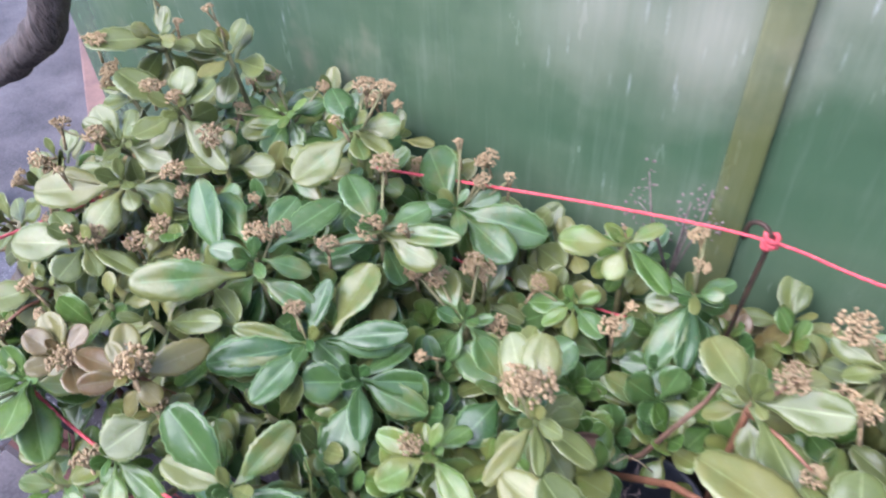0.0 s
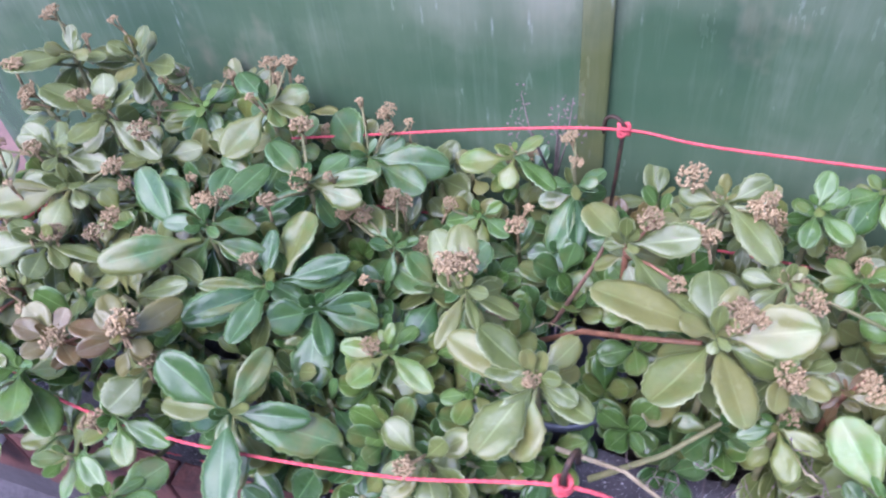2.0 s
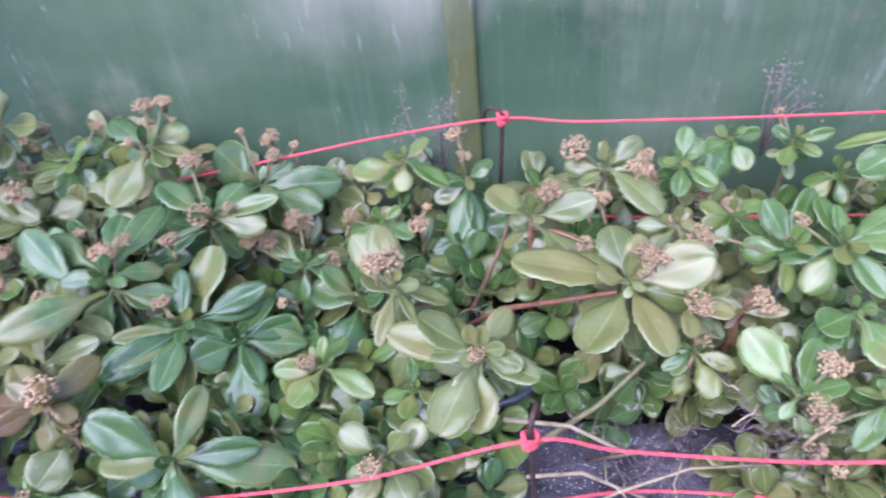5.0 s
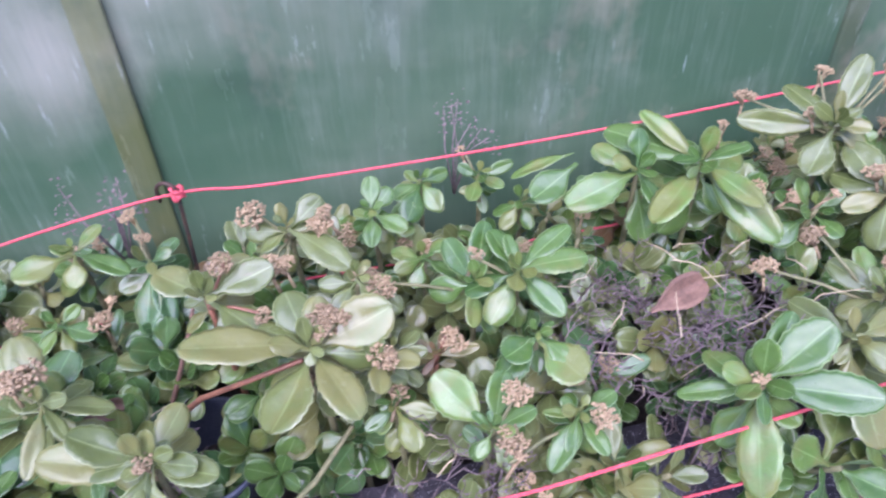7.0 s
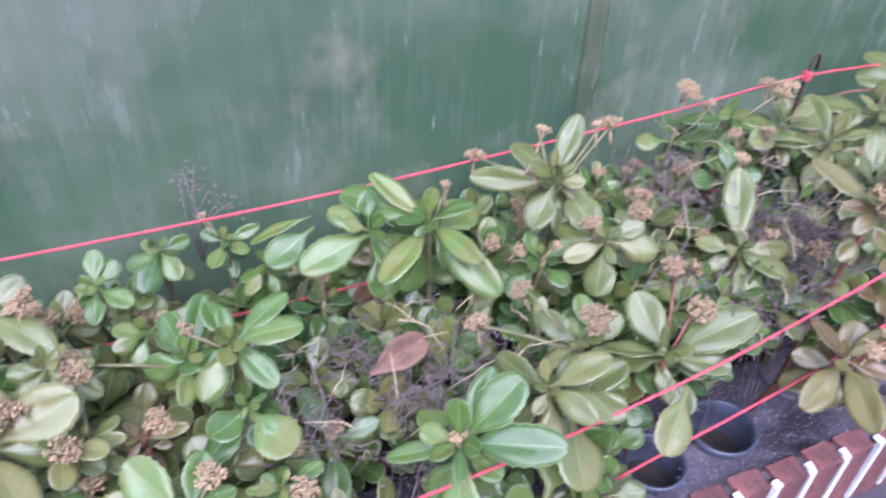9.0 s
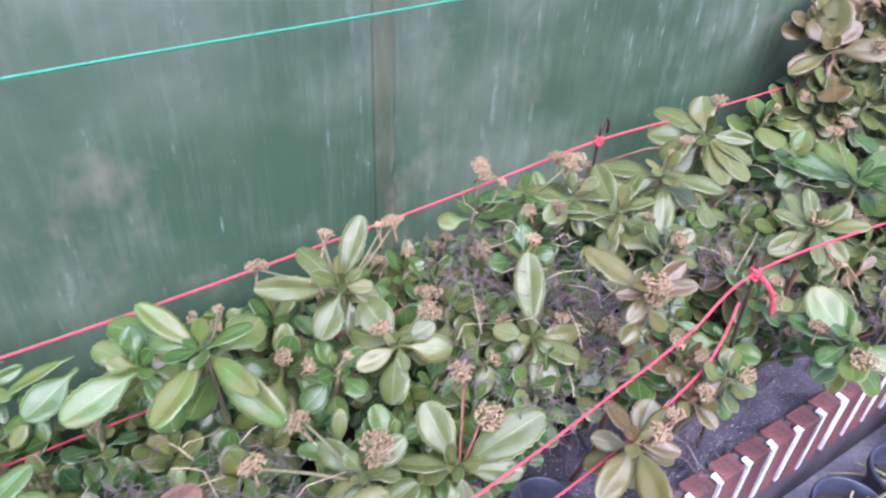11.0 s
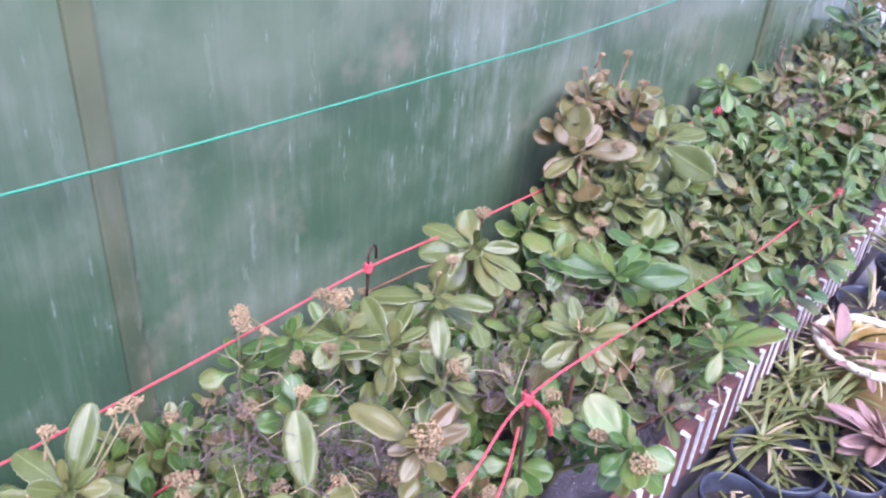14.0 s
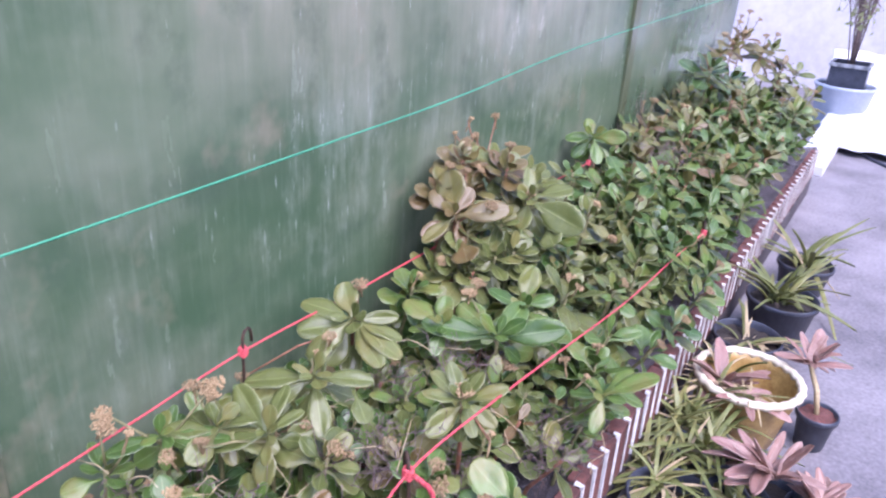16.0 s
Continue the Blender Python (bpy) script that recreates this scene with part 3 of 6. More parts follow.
low_back = sag((-0.60, -0.02, 0.31), (0, 0, 0.315), 0.01)[:-1] + sag((0, 0, 0.315), (1.085, -0.026, 0.35), 0.012)
for line in (back_line, front_line, end_line, low_front, low_back):
    tagged(rope_mesh(line, 0.0016, M_ROPE, "red_rope"), ROPE_LABEL, "rope", group="red ropes")
tagged(rope_mesh([(0.10, 0.06, 0.697), (0.48, 0.06, 0.702), (0.90, 0.06, 0.702), (1.40, 0.06, 0.713), (1.73, 0.06, 0.723), (2.2, 0.06, 0.752), (2.75, 0.06, 0.769), (4.08, 0.06, 0.80)], 0.0016, M_GROPE, "green_rope"), "thin bright green rope stretched along the sheeting", "rope")

# ---- plants in the bed ----
random.seed(4)
LEAVES = {}
for key, mat in LEAF_MATS.items():
    LEAVES[key] = [leaf_mesh("leaf", 1.0, w, mat, c, cu, True, pe, pk, fo, 0.010, 20, 8) for w, c, cu, pe, pk, fo in (
        (0.55, 0.10, 0.06, 0.22, 1.0, 0.25), (0.62, 0.18, -0.10, 0.27, 1.0, 0.15), (0.50, 0.03, 0.10, 0.20, 1.0, 0.35),
        (0.65, 0.22, -0.16, 0.26, 1.0, 0.10), (0.56, -0.05, 0.08, 0.22, 1.0, 0.25), (0.66, 0.12, 0.02, 0.28, 1.0, 0.20))]
    LEAVES[key + "_long"] = [leaf_mesh("leaf", 1.0, w, mat, c, cu, True, 0.15, pk, fo, 0.008, 22, 8) for w, c, cu, pk, fo in (
        (0.45, 0.16, 0.05, 1.05, 0.30), (0.49, 0.06, 0.08, 1.0, 0.35), (0.41, 0.25, -0.02, 1.05, 0.25))]
    LEAVES[key + "_small"] = [leaf_mesh("leaf", 1.0, w, LOW_MATS[key], c, cu, False, pe, pk, fo, 0.016, 9, 4) for w, c, cu, pe, pk, fo in (
        (0.58, 0.08, 0.14, 0.10, 1.15, 0.5), (0.68, 0.18, 0.08, 0.14, 1.3, 0.3), (0.74, 0.1, 0.1, 0.18, 1.35, 0.3))]


def bud_cluster(seed, r, n, tall):
    """A dried flower head: small buds on forking stalks."""
    rnd = random.Random(seed)
    bm = bmesh.new()
    for i in range(int(n * 2.3)):
        a, d = rnd.uniform(0, math.tau), r * math.sqrt(rnd.random())
        p = Vector((d * math.cos(a), d * math.sin(a), tall + r * 0.5 * rnd.random() - d * 0.35))
        m = Matrix.Translation(p) @ Euler((rnd.random() * 3, rnd.random() * 3, 0)).to_matrix().to_4x4() @ Matrix.Diagonal((1, 1, rnd.uniform(1.0, 1.5), 1))
        bmesh.ops.create_icosphere(bm, subdivisions=1, radius=rnd.uniform(0.0009, 0.0016), matrix=m)
    for i in range(max(3, n // 6)):
        a, d = rnd.uniform(0, math.tau), r * 0.8 * math.sqrt(rnd.random())
        q = Vector((d * math.cos(a), d * math.sin(a), tall - d * 0.3))
        add_tube(bm, [(0, 0, tall * 0.25), q * 0.6 + Vector((0, 0, tall * 0.15)), q], [0.0012, 0.0010, 0.0008], 4)
    add_tube(bm, [(0, 0, -0.01), (0, 0, tall * 0.5)], [0.0018, 0.0014], 5)
    return mesh_from("flower_head", bm, M_BUD)


BUDS = [bud_cluster(s, r, n, t) for s, r, n, t in ((1, 0.0085, 22, 0.018), (2, 0.010, 30, 0.022), (3, 0.006, 12, 0.024), (4, 0.010, 26, 0.012), (5, 0.0135, 48, 0.018))]

LABELS = {"green": "fleshy green succulent rosette with scalloped glossy leaves", "dark": "dark green glossy succulent rosette in the bed",
          "olive": "olive-green succulent rosette with rounded leaves", "red": "bronze-tinted succulent rosette with rounded leaves"}
PLANTS, HEROES = [], []
LEAF_WIDTHS = (0.55, 0.62, 0.50, 0.65, 0.56, 0.66)
LONG_WIDTHS = (0.45, 0.49, 0.41)


def rosette(x, y, z, leaf=0.062, n=10, kind="green", tilt=(0.0, -0.3), heads=0, spin=None, longish=False, head=None, tall=0.0, small=False, root=None):
    """A stemmed succulent: crossed pairs of leaves, the lower ones larger and flatter, and dried flower heads over them."""
    rnd = random.Random(int(abs(x) * 9973 + abs(y) * 7919 + z * 6007))
    base_z = 0.160
    th = tagged(new("succulent"), LABELS[kind] + (" and dried flower heads" if heads else ""), "plant", group="succulents in the bed")
    th.location = (x, y, base_z)
    h = max(0.03, z - base_z)
    dx, dy = root if root else (-tilt[0] * 0.10, min(-tilt[1] * 0.10, max(0.0, WALL_Y - 0.05 - y)))
    bm = bmesh.new()
    add_tube(bm, [(dx, dy, 0.0), (dx * 0.7, dy * 0.7, h * 0.5), (dx * 0.2, dy * 0.2, h * 0.85), (0, 0, h)], [0.0036, 0.0033, 0.0029, 0.0025], 6)
    part("stem", bm, M_REDSTEM if kind == "red" or (kind == "olive" and rnd.random() < 0.12) else M_STEM, th)
    meshes = LEAVES[kind + ("_long" if longish else "_small" if small else "")]
    tiltm = Euler((-tilt[1], tilt[0], 0)).to_matrix().to_4x4()
    a0 = rnd.uniform(0, math.tau) if spin is None else spin
    pairs = max(1, (n + 1) // 2 - 1)
    for i in range(n):
        f = (i // 2) / pairs
        ang = a0 + (i // 2) * 1.62 + (i % 2) * math.pi + rnd.uniform(-0.22, 0.22)
        size = leaf * (0.38 + 0.66 * min(1.0, f * 1.35 + 0.12) ** 0.8) * rnd.uniform(0.84, 1.14)
        lift = radians(66 - 74 * f ** 0.7 + rnd.uniform(-11, 11))
        drop = 0.034 * f * (leaf / 0.06)
        worn = f > 0.6 and leaf < 0.06 and not small and rnd.random() < 0.10
        o = new("leaf", rnd.choice(LEAVES["olive" if i % 3 else "red"] if worn else meshes))
        o.parent = th
        o.matrix_basis = Matrix.Translation((0, 0, h)) @ tiltm @ Matrix.Translation((0, 0, -drop)) @ Euler((0, 0, ang)).to_matrix().to_4x4() @ Matrix.Translation((0.003, 0, 0)) @ Euler((rnd.uniform(-0.3, 0.3), -lift, 0)).to_matrix().to_4x4() @ Matrix.Diagonal((size, size * rnd.uniform(0.92, 1.1), size, 1))
    for k in range(heads):
        o = new("flower_head", BUDS[head if head is not None and k == 0 else rnd.randrange(5)])
        o.parent = th
        o["label"] = "dried tan flower buds"
        a, d = rnd.uniform(0, math.tau), (0.0 if k == 0 else rnd.uniform(0.02, 0.04))
        up = tall if k == 0 else tall * rnd.uniform(0.3, 0.9)
        o.matrix_basis = Matrix.Translation((d * math.cos(a), d * math.sin(a), h + 0.004 + up)) @ tiltm @ Euler((rnd.uniform(-0.4, 0.4), rnd.uniform(-0.4, 0.4), rnd.random() * 6)).to_matrix().to_4x4()
        if up > 0.012 or d:
            bm = bmesh.new()
            add_tube(bm, [(0, 0, h - 0.01), (d * 0.7 * math.cos(a), d * 0.7 * math.sin(a), h + up * 0.5), (d * math.cos(a), d * math.sin(a), h + up)], [0.002, 0.0016, 0.0014], 5)
            o.parent = part("flower_stalk", bm, M_STEM, th)
    PLANTS.append((x, y, z, leaf))
    return th


def plant(x, y, z, kind, tilt, leaves, heads=()):
    """A succulent with its leaves one by one, the lowest first: turn in degrees, length in mm, width to length, and where it leaves the stem."""
    rnd = random.Random(int(abs(x) * 9973 + abs(y) * 7919 + z * 6007))
    th = tagged(new("succulent"), LABELS[kind] + (" and dried flower heads" if heads else ""), "plant", group="succulents in the bed")
    base_z = 0.160
    th.location = (x, y, base_z)
    h = z - base_z
    dx, dy = -tilt[1] * 0.06, min(tilt[0] * 0.08, max(0.0, WALL_Y - 0.05 - y))
    if y < -0.27:
        dy = -0.27 - y
    stem_mat = M_REDSTEM if kind == "red" or (kind == "olive" and rnd.random() < 0.3) else M_STEM
    bm = bmesh.new()
    add_tube(bm, [(dx, dy, 0.0), (dx * 0.7, dy * 0.7, h * 0.5), (dx * 0.2, dy * 0.2, h * 0.85), (0, 0, h + 0.004)], [0.0038, 0.0034, 0.0030, 0.0024], 6)
    part("stem", bm, stem_mat, th)
    turn = Euler((tilt[0], 0, 0)).to_matrix().to_4x4()
    turn = Euler((0, tilt[1], 0)).to_matrix().to_4x4() @ turn
    mean = sum(row[1] for row in leaves) / len(leaves)
    a0 = rnd.uniform(0, 360)
    low = [(a0 + 97 * k, mean * rnd.uniform(0.6, 1.0), rnd.uniform(0.45, 0.62), 0, 0, -0.010 - 0.006 * k, rnd.uniform(-30, -5)) for k in range(6)]
    top = [(a0 + 40 + 137 * k, mean * rnd.uniform(0.3, 0.62), rnd.uniform(0.42, 0.6), 0, 0, 0.008 + 0.003 * k, rnd.uniform(35, 70)) for k in range(4)]
    for i, row in enumerate(low + list(leaves) + top):
        az, length, wide = row[:3]
        u, v = (row[3], row[4]) if len(row) > 3 else (0, 0)
        up = row[5] if len(row) > 5 else 0.0013 * (i - 6)
        long_one = wide < 0.47
        k = rnd.randrange(3 if long_one else 6)
        own = (LONG_WIDTHS if long_one else LEAF_WIDTHS)[k]
        o = new("leaf", LEAVES[kind + ("_long" if long_one else "")][k])
        o.parent = th
        size = length / 1000
        lift = radians(rnd.uniform(-4, 20) if len(row) < 6 else row[6])
        o.matrix_basis = Matrix.Translation((0, 0, h)) @ turn @ Matrix.Translation((u / 1000, v / 1000, up)) @ Euler((0, 0, radians(az))).to_matrix().to_4x4() @ Euler((rnd.uniform(-0.5, 0.5), -lift, 0)).to_matrix().to_4x4() @ Matrix.Diagonal((size, size * wide / own, size, 1))
    for hx, hy, hz, k in heads:
        bm = bmesh.new()
        add_tube(bm, [(0, 0, h - 0.01), (hx * 0.5, hy * 0.5, h + hz * 0.35), (hx, hy, h + hz)], [0.0019, 0.0016, 0.0013], 5)
        stalk = part("flower_stalk", bm, stem_mat, th)
        o = new("flower_head", BUDS[min(k, 4)])
        o.parent = stalk
        o["label"] = "dried tan flower buds"
        s = 1.15 if k == 5 else 0.95
        o.matrix_basis = Matrix.Translation((hx, hy, h + hz - 0.016 * s)) @ Euler((rnd.uniform(-0.2, 0.5), rnd.uniform(-0.3, 0.3), rnd.random() * 6)).to_matrix().to_4x4() @ Matrix.Scale(s, 4)
    PLANTS.append((x, y, z, mean / 1000))
    HEROES.append((x, y, mean / 1000, z))
    return th


# the plants that stand out, along the bed
plant(1.108, -0.285, 0.335, "green", (0.2, -0.1), ((-60, 52, 0.62), (-110, 56, 0.6), (10, 42, 0.6), (150, 40, 0.6), (80, 36, 0.55)))
plant(1.215, -0.315, 0.330, "dark", (0.2, -0.15), ((-95, 44, 0.55), (-40, 40, 0.6), (30, 38, 0.6), (-150, 40, 0.6), (110, 34, 0.5)), ((-0.02, -0.01, 0.016, 1),))
plant(-0.287, -0.358, 0.360, "dark", (0.24, 0.27), ((169, 83, 0.5), (-167, 61, 0.45), (-72, 90, 0.42), (5, 104, 0.4), (80, 67, 0.4), (12, 74, 0.36), (-81, 30, 0.4), (78, 27, 0.4)))
plant(-0.261, -0.228, 0.362, "dark", (0.34, 0.24), ((-73, 80, 0.55), (6, 64, 0.45), (-142, 50, 0.75), (170, 52, 0.6), (73, 54, 0.4), (30, 60, 0.4), (-52, 52, 0.42)))
plant(-0.376, -0.210, 0.432, "dark", (0.36, 0.35), ((151, 81, 0.42, -25, -14), (163, 72, 0.5, -11, 9), (-133, 95, 0.38, -1, -12), (10, 56, 0.4, 10, -9), (-153, 42, 0.45, -3, 6), (95, 55, 0.5, -8, 17), (80, 77, 0.4, 3, 15), (23, 43, 0.45, 3, 6)), ((-0.006, 0.012, 0.027, 4), (0.007, 0.029, 0.03, 0)))
plant(-0.310, -0.230, 0.385, "dark", (0.34, 0.28), ((-140, 80, 0.4), (-129, 85, 0.38), (-96, 68, 0.42), (-155, 66, 0.28), (98, 71, 0.58, 13, 18), (38, 70, 0.36, 12, 11), (29, 57, 0.36, 13, 8), (110, 57, 0.34)), ((-0.015, 0.006, 0.026, 1),))
plant(-0.541, -0.122, 0.485, "olive", (0.39, 0.45), ((-11, 73, 0.42), (-101, 50, 0.55), (-176, 72, 0.5), (126, 46, 0.7), (87, 47, 0.65), (113, 30, 0.5)), ((0.008, 0.001, 0.018, 1), (-0.021, -0.008, 0.028, 4)))
plant(-0.623, -0.059, 0.511, "olive", (0.41, 0.50), ((48, 63, 0.45), (-148, 51, 0.45), (127, 38, 0.5), (-133, 73, 0.45), (22, 41, 0.5)), ((-0.02, 0.023, 0.045, 4), (-0.037, -0.05, 0.017, 4), (0.019, 0.007, 0.016, 2)))
plant(-0.594, -0.160, 0.452, "olive", (0.34, 0.47), ((171, 50, 0.6), (19, 52, 0.65), (-165, 46, 0.45), (-87, 26, 0.6), (130, 38, 0.7)), ((-0.012, -0.015, 0.021, 4), (-0.042, -0.035, 0.029, 1)))
plant(-0.551, -0.198, 0.445, "olive", (0.33, 0.45), ((-80, 57, 0.6), (25, 57, 0.45), (-133, 82, 0.5), (-27, 31, 0.6), (-154, 46, 0.55)), ((0.041, 0.031, 0.013, 4), (-0.032, -0.035, 0.023, 2)))
plant(-0.378, -0.055, 0.475, "dark", (0.46, 0.34), ((-103, 74, 0.55), (150, 61, 0.48), (43, 45, 0.65), (-35, 36, 0.6), (3, 47, 0.4)), ((-0.002, 0.027, 0.036, 4), (0.015, 0.033, 0.033, 1), (-0.001, -0.01, 0.016, 2)))
plant(-0.501, -0.017, 0.430, "green", (0.43, 0.39), ((-140, 50, 0.7), (165, 40, 0.65), (56, 42, 0.5), (-36, 38, 0.6), (-80, 50, 0.6), (-115, 55, 0.5)), ((-0.023, 0.013, 0.037, 1), (-0.047, 0.001, 0.041, 0), (0.024, 0.035, 0.029, 0), (-0.04, -0.04, 0.018, 1)))
plant(-0.283, -0.026, 0.392, "dark", (0.45, 0.24), ((150, 80, 0.62), (-12, 78, 0.5), (49, 47, 0.5), (12, 93, 0.45), (-147, 45, 0.4)), ((0.012, 0.046, 0.04, 4), (-0.019, 0.04, 0.045, 2), (0.039, 0.036, 0.029, 2), (0.018, 0.024, 0.028, 1)))
plant(-0.302, -0.128, 0.436, "dark", (0.42, 0.28), ((-129, 53, 0.4), (25, 77, 0.28), (151, 67, 0.48), (63, 52, 0.5), (-1, 60, 0.5)), ((-0.001, -0.003, 0.019, 4), (0.034, 0.006, 0.013, 2), (-0.024, -0.043, 0.008, 1), (-0.018, 0.041, 0.045, 4)))
plant(-0.111, -0.014, 0.416, "green", (0.49, 0.12), ((-156, 61, 0.5), (55, 38, 0.42), (-92, 36, 0.65), (-27, 59, 0.42), (6, 16, 0.5)))
plant(-0.041, -0.028, 0.395, "dark", (0.48, 0.06), ((-102, 70, 0.42), (-75, 65, 0.36), (49, 39, 0.45), (4, 25, 0.4), (170, 35, 0.4)), ((-0.009, 0.035, 0.039, 1), (-0.008, 0.014, 0.028, 0)))
plant(0.028, -0.159, 0.455, "olive", (0.45, 0.00), ((-44, 65, 0.5), (40, 53, 0.5), (140, 51, 0.65), (-173, 20, 0.45), (16, 62, 0.5)), ((0.021, 0.014, 0.027, 4), (0.045, -0.033, 0.004, 0)))
plant(0.109, -0.234, 0.446, "olive", (0.40, -0.08), ((-124, 72, 0.62), (-64, 71, 0.45), (14, 74, 0.6), (-21, 59, 0.48), (68, 45, 0.5), (101, 54, 0.62), (136, 49, 0.62), (165, 100, 0.4), (-96, 14, 0.7)), ((0.016, 0.006, 0.023, 5), (0.022, 0.004, 0.023, 4), (0.012, 0.012, 0.026, 4)))
plant(-0.017, -0.297, 0.430, "olive", (0.35, 0.05), ((169, 79, 0.4), (-23, 55, 0.45), (-116, 73, 0.55), (-94, 62, 0.6), (155, 61, 0.5), (54, 47, 0.5), (-102, 45, 0.65), (-19, 39, 0.48), (178, 44, 0.45), (43, 20, 0.5)), ((-0.0, -0.008, 0.016, 0),))
plant(-0.091, -0.243, 0.455, "olive", (0.39, 0.12), ((-1, 48, 0.45), (138, 60, 0.45), (111, 58, 0.5), (-95, 52, 0.3), (-53, 37, 0.3)), ((-0.009, 0.01, 0.025, 5), (-0.017, 0.006, 0.024, 4)))
plant(-0.385, -0.344, 0.424, "red", (0.26, 0.37), ((59, 58, 0.45), (-5, 29, 0.6), (-126, 39, 0.5), (143, 42, 0.55), (-163, 45, 0.5), (165, 31, 0.5)), ((0.003, -0.001, 0.019, 5), (0.009, -0.004, 0.015, 4)))
plant(-0.465, -0.353, 0.406, "red", (0.24, 0.41), ((-118, 32, 0.6), (-21, 36, 0.6), (159, 41, 0.65), (102, 29, 0.65), (-169, 37, 0.6)), ((0.01, -0.003, 0.015, 4), (0.045, 0.013, 0.004, 2)))
plant(-0.386, -0.342, 0.368, "olive", (0.25, 0.34), ((-106, 49, 0.8), (-129, 17, 0.6), (3, 26, 0.5), (56, 31, 0.6)), ((0.007, -0.003, 0.017, 1),))
plant(-0.408, -0.382, 0.335, "green", (0.21, 0.34), ((-47, 47, 0.5), (-113, 36, 0.5), (-3, 57, 0.4), (145, 24, 0.7), (57, 24, 0.5)), ((-0.005, -0.018, 0.017, 4),))
plant(-0.394, -0.440, 0.290, "green", (0.16, 0.32), ((156, 52, 0.42), (59, 57, 0.6), (-143, 37, 0.5), (57, 32, 0.4), (11, 51, 0.5)))
plant(-0.534, -0.268, 0.430, "olive", (0.29, 0.45), ((-79, 38, 0.75), (15, 58, 0.35), (171, 46, 0.5), (-144, 64, 0.6), (-19, 33, 0.6)), ((0.013, 0.003, 0.016, 4), (-0.007, -0.008, 0.021, 2)))
plant(-0.549, -0.306, 0.405, "olive", (0.25, 0.45), ((-74, 41, 0.8), (0, 28, 0.65), (-143, 32, 0.5), (112, 32, 0.6), (-117, 55, 0.55)), ((0.006, -0.015, 0.014, 1), (0.005, -0.06, 0.001, 2)))
plant(-0.512, -0.376, 0.365, "green", (0.20, 0.41), ((34, 39, 0.55), (164, 38, 0.55), (-100, 34, 0.6), (-31, 72, 0.5), (-163, 58, 0.5), (-58, 56, 0.6)), ((-0.0, -0.034, 0.012, 2), (-0.033, 0.009, 0.037, 1)))
plant(-0.174, -0.251, 0.351, "green", (0.33, 0.17), ((68, 39, 0.48), (-24, 56, 0.42), (-118, 50, 0.55), (-167, 48, 0.45), (135, 25, 0.4)), ((-0.014, -0.009, 0.019, 1),))
plant(-0.086, -0.264, 0.335, "green", (0.32, 0.10), ((-159, 31, 0.6), (-100, 34, 0.6), (-32, 27, 0.5), (98, 31, 0.4)))
plant(0.168, -0.259, 0.385, "green", (0.34, -0.13), ((-153, 31, 0.42), (-78, 43, 0.5), (-27, 36, 0.45), (66, 31, 0.5), (-178, 13, 0.5)), ((-0.002, -0.006, 0.017, 1),))
plant(0.175, -0.233, 0.420, "olive", (0.38, -0.14), ((-14, 28, 0.45), (-129, 29, 0.5), (37, 30, 0.5)), ((-0.004, -0.012, 0.014, 2), (-0.001, 0.048, 0.039, 4)))
plant(0.132, -0.231, 0.315, "dark", (0.33, -0.08), ((-133, 41, 0.6), (-20, 33, 0.5), (60, 41, 0.45), (-180, 39, 0.5)))
plant(0.104, -0.082, 0.452, "olive", (0.49, -0.07), ((167, 42, 0.55), (29, 44, 0.6), (-153, 32, 0.5), (-25, 33, 0.4), (-44, 69, 0.45)), ((-0.029, 0.009, 0.023, 5), (-0.02, -0.044, -0.004, 5), (-0.006, -0.046, -0.004, 4), (0.026, -0.018, 0.013, 4), (0.042, -0.01, 0.018, 1)))
plant(0.189, -0.038, 0.420, "green", (0.48, -0.14), ((163, 21, 0.5), (38, 34, 0.6), (-43, 42, 0.5), (-104, 39, 0.5), (76, 40, 0.5)))
plant(-0.138, -0.061, 0.365, "green", (0.44, 0.13), ((51, 28, 0.5), (-64, 31, 0.5), (-157, 39, 0.6), (-116, 35, 0.45), (-25, 44, 0.5)), ((-0.038, -0.013, 0.019, 1),))
plant(-0.216, -0.125, 0.360, "dark", (0.40, 0.20), ((-171, 29, 0.55), (38, 27, 0.5), (-91, 38, 0.5), (-12, 50, 0.4), (148, 59, 0.5)), ((-0.036, 0.012, 0.033, 4), (-0.008, 0.04, 0.039, 4), (-0.055, 0.005, 0.033, 1)))
plant(0.300, -0.184, 0.440, "green", (0.42, -0.13), ((175, 51, 0.5), (28, 64, 0.36), (103, 49, 0.5), (89, 36, 0.42), (-3, 62, 0.45), (-63, 57, 0.42), (-134, 54, 0.5), (-117, 26, 0.7), (-53, 17, 0.5)), ((-0.041, 0.013, 0.02, 0),))
plant(0.300, -0.240, 0.414, "green", (0.37, -0.13), ((-151, 49, 0.6), (-63, 55, 0.7), (-158, 39, 0.75), (-55, 38, 0.55), (29, 20, 0.4), (-147, 14, 0.5)))
plant(0.520, -0.103, 0.461, "green", (0.44, -0.32), ((-152, 84, 0.42), (-78, 106, 0.34), (127, 104, 0.36), (111, 82, 0.3), (-73, 79, 0.3), (3, 52, 0.36), (-149, 22, 0.5), (56, 30, 0.4)), ((0.021, 0.009, 0.032, 2),))
plant(0.464, -0.078, 0.445, "green", (0.46, -0.27), ((-160, 64, 0.55, -51, 36), (171, 72, 0.25, -49, 48), (-174, 59, 0.36), (-172, 83, 0.45), (122, 53, 0.5), (-84, 53, 0.4)))
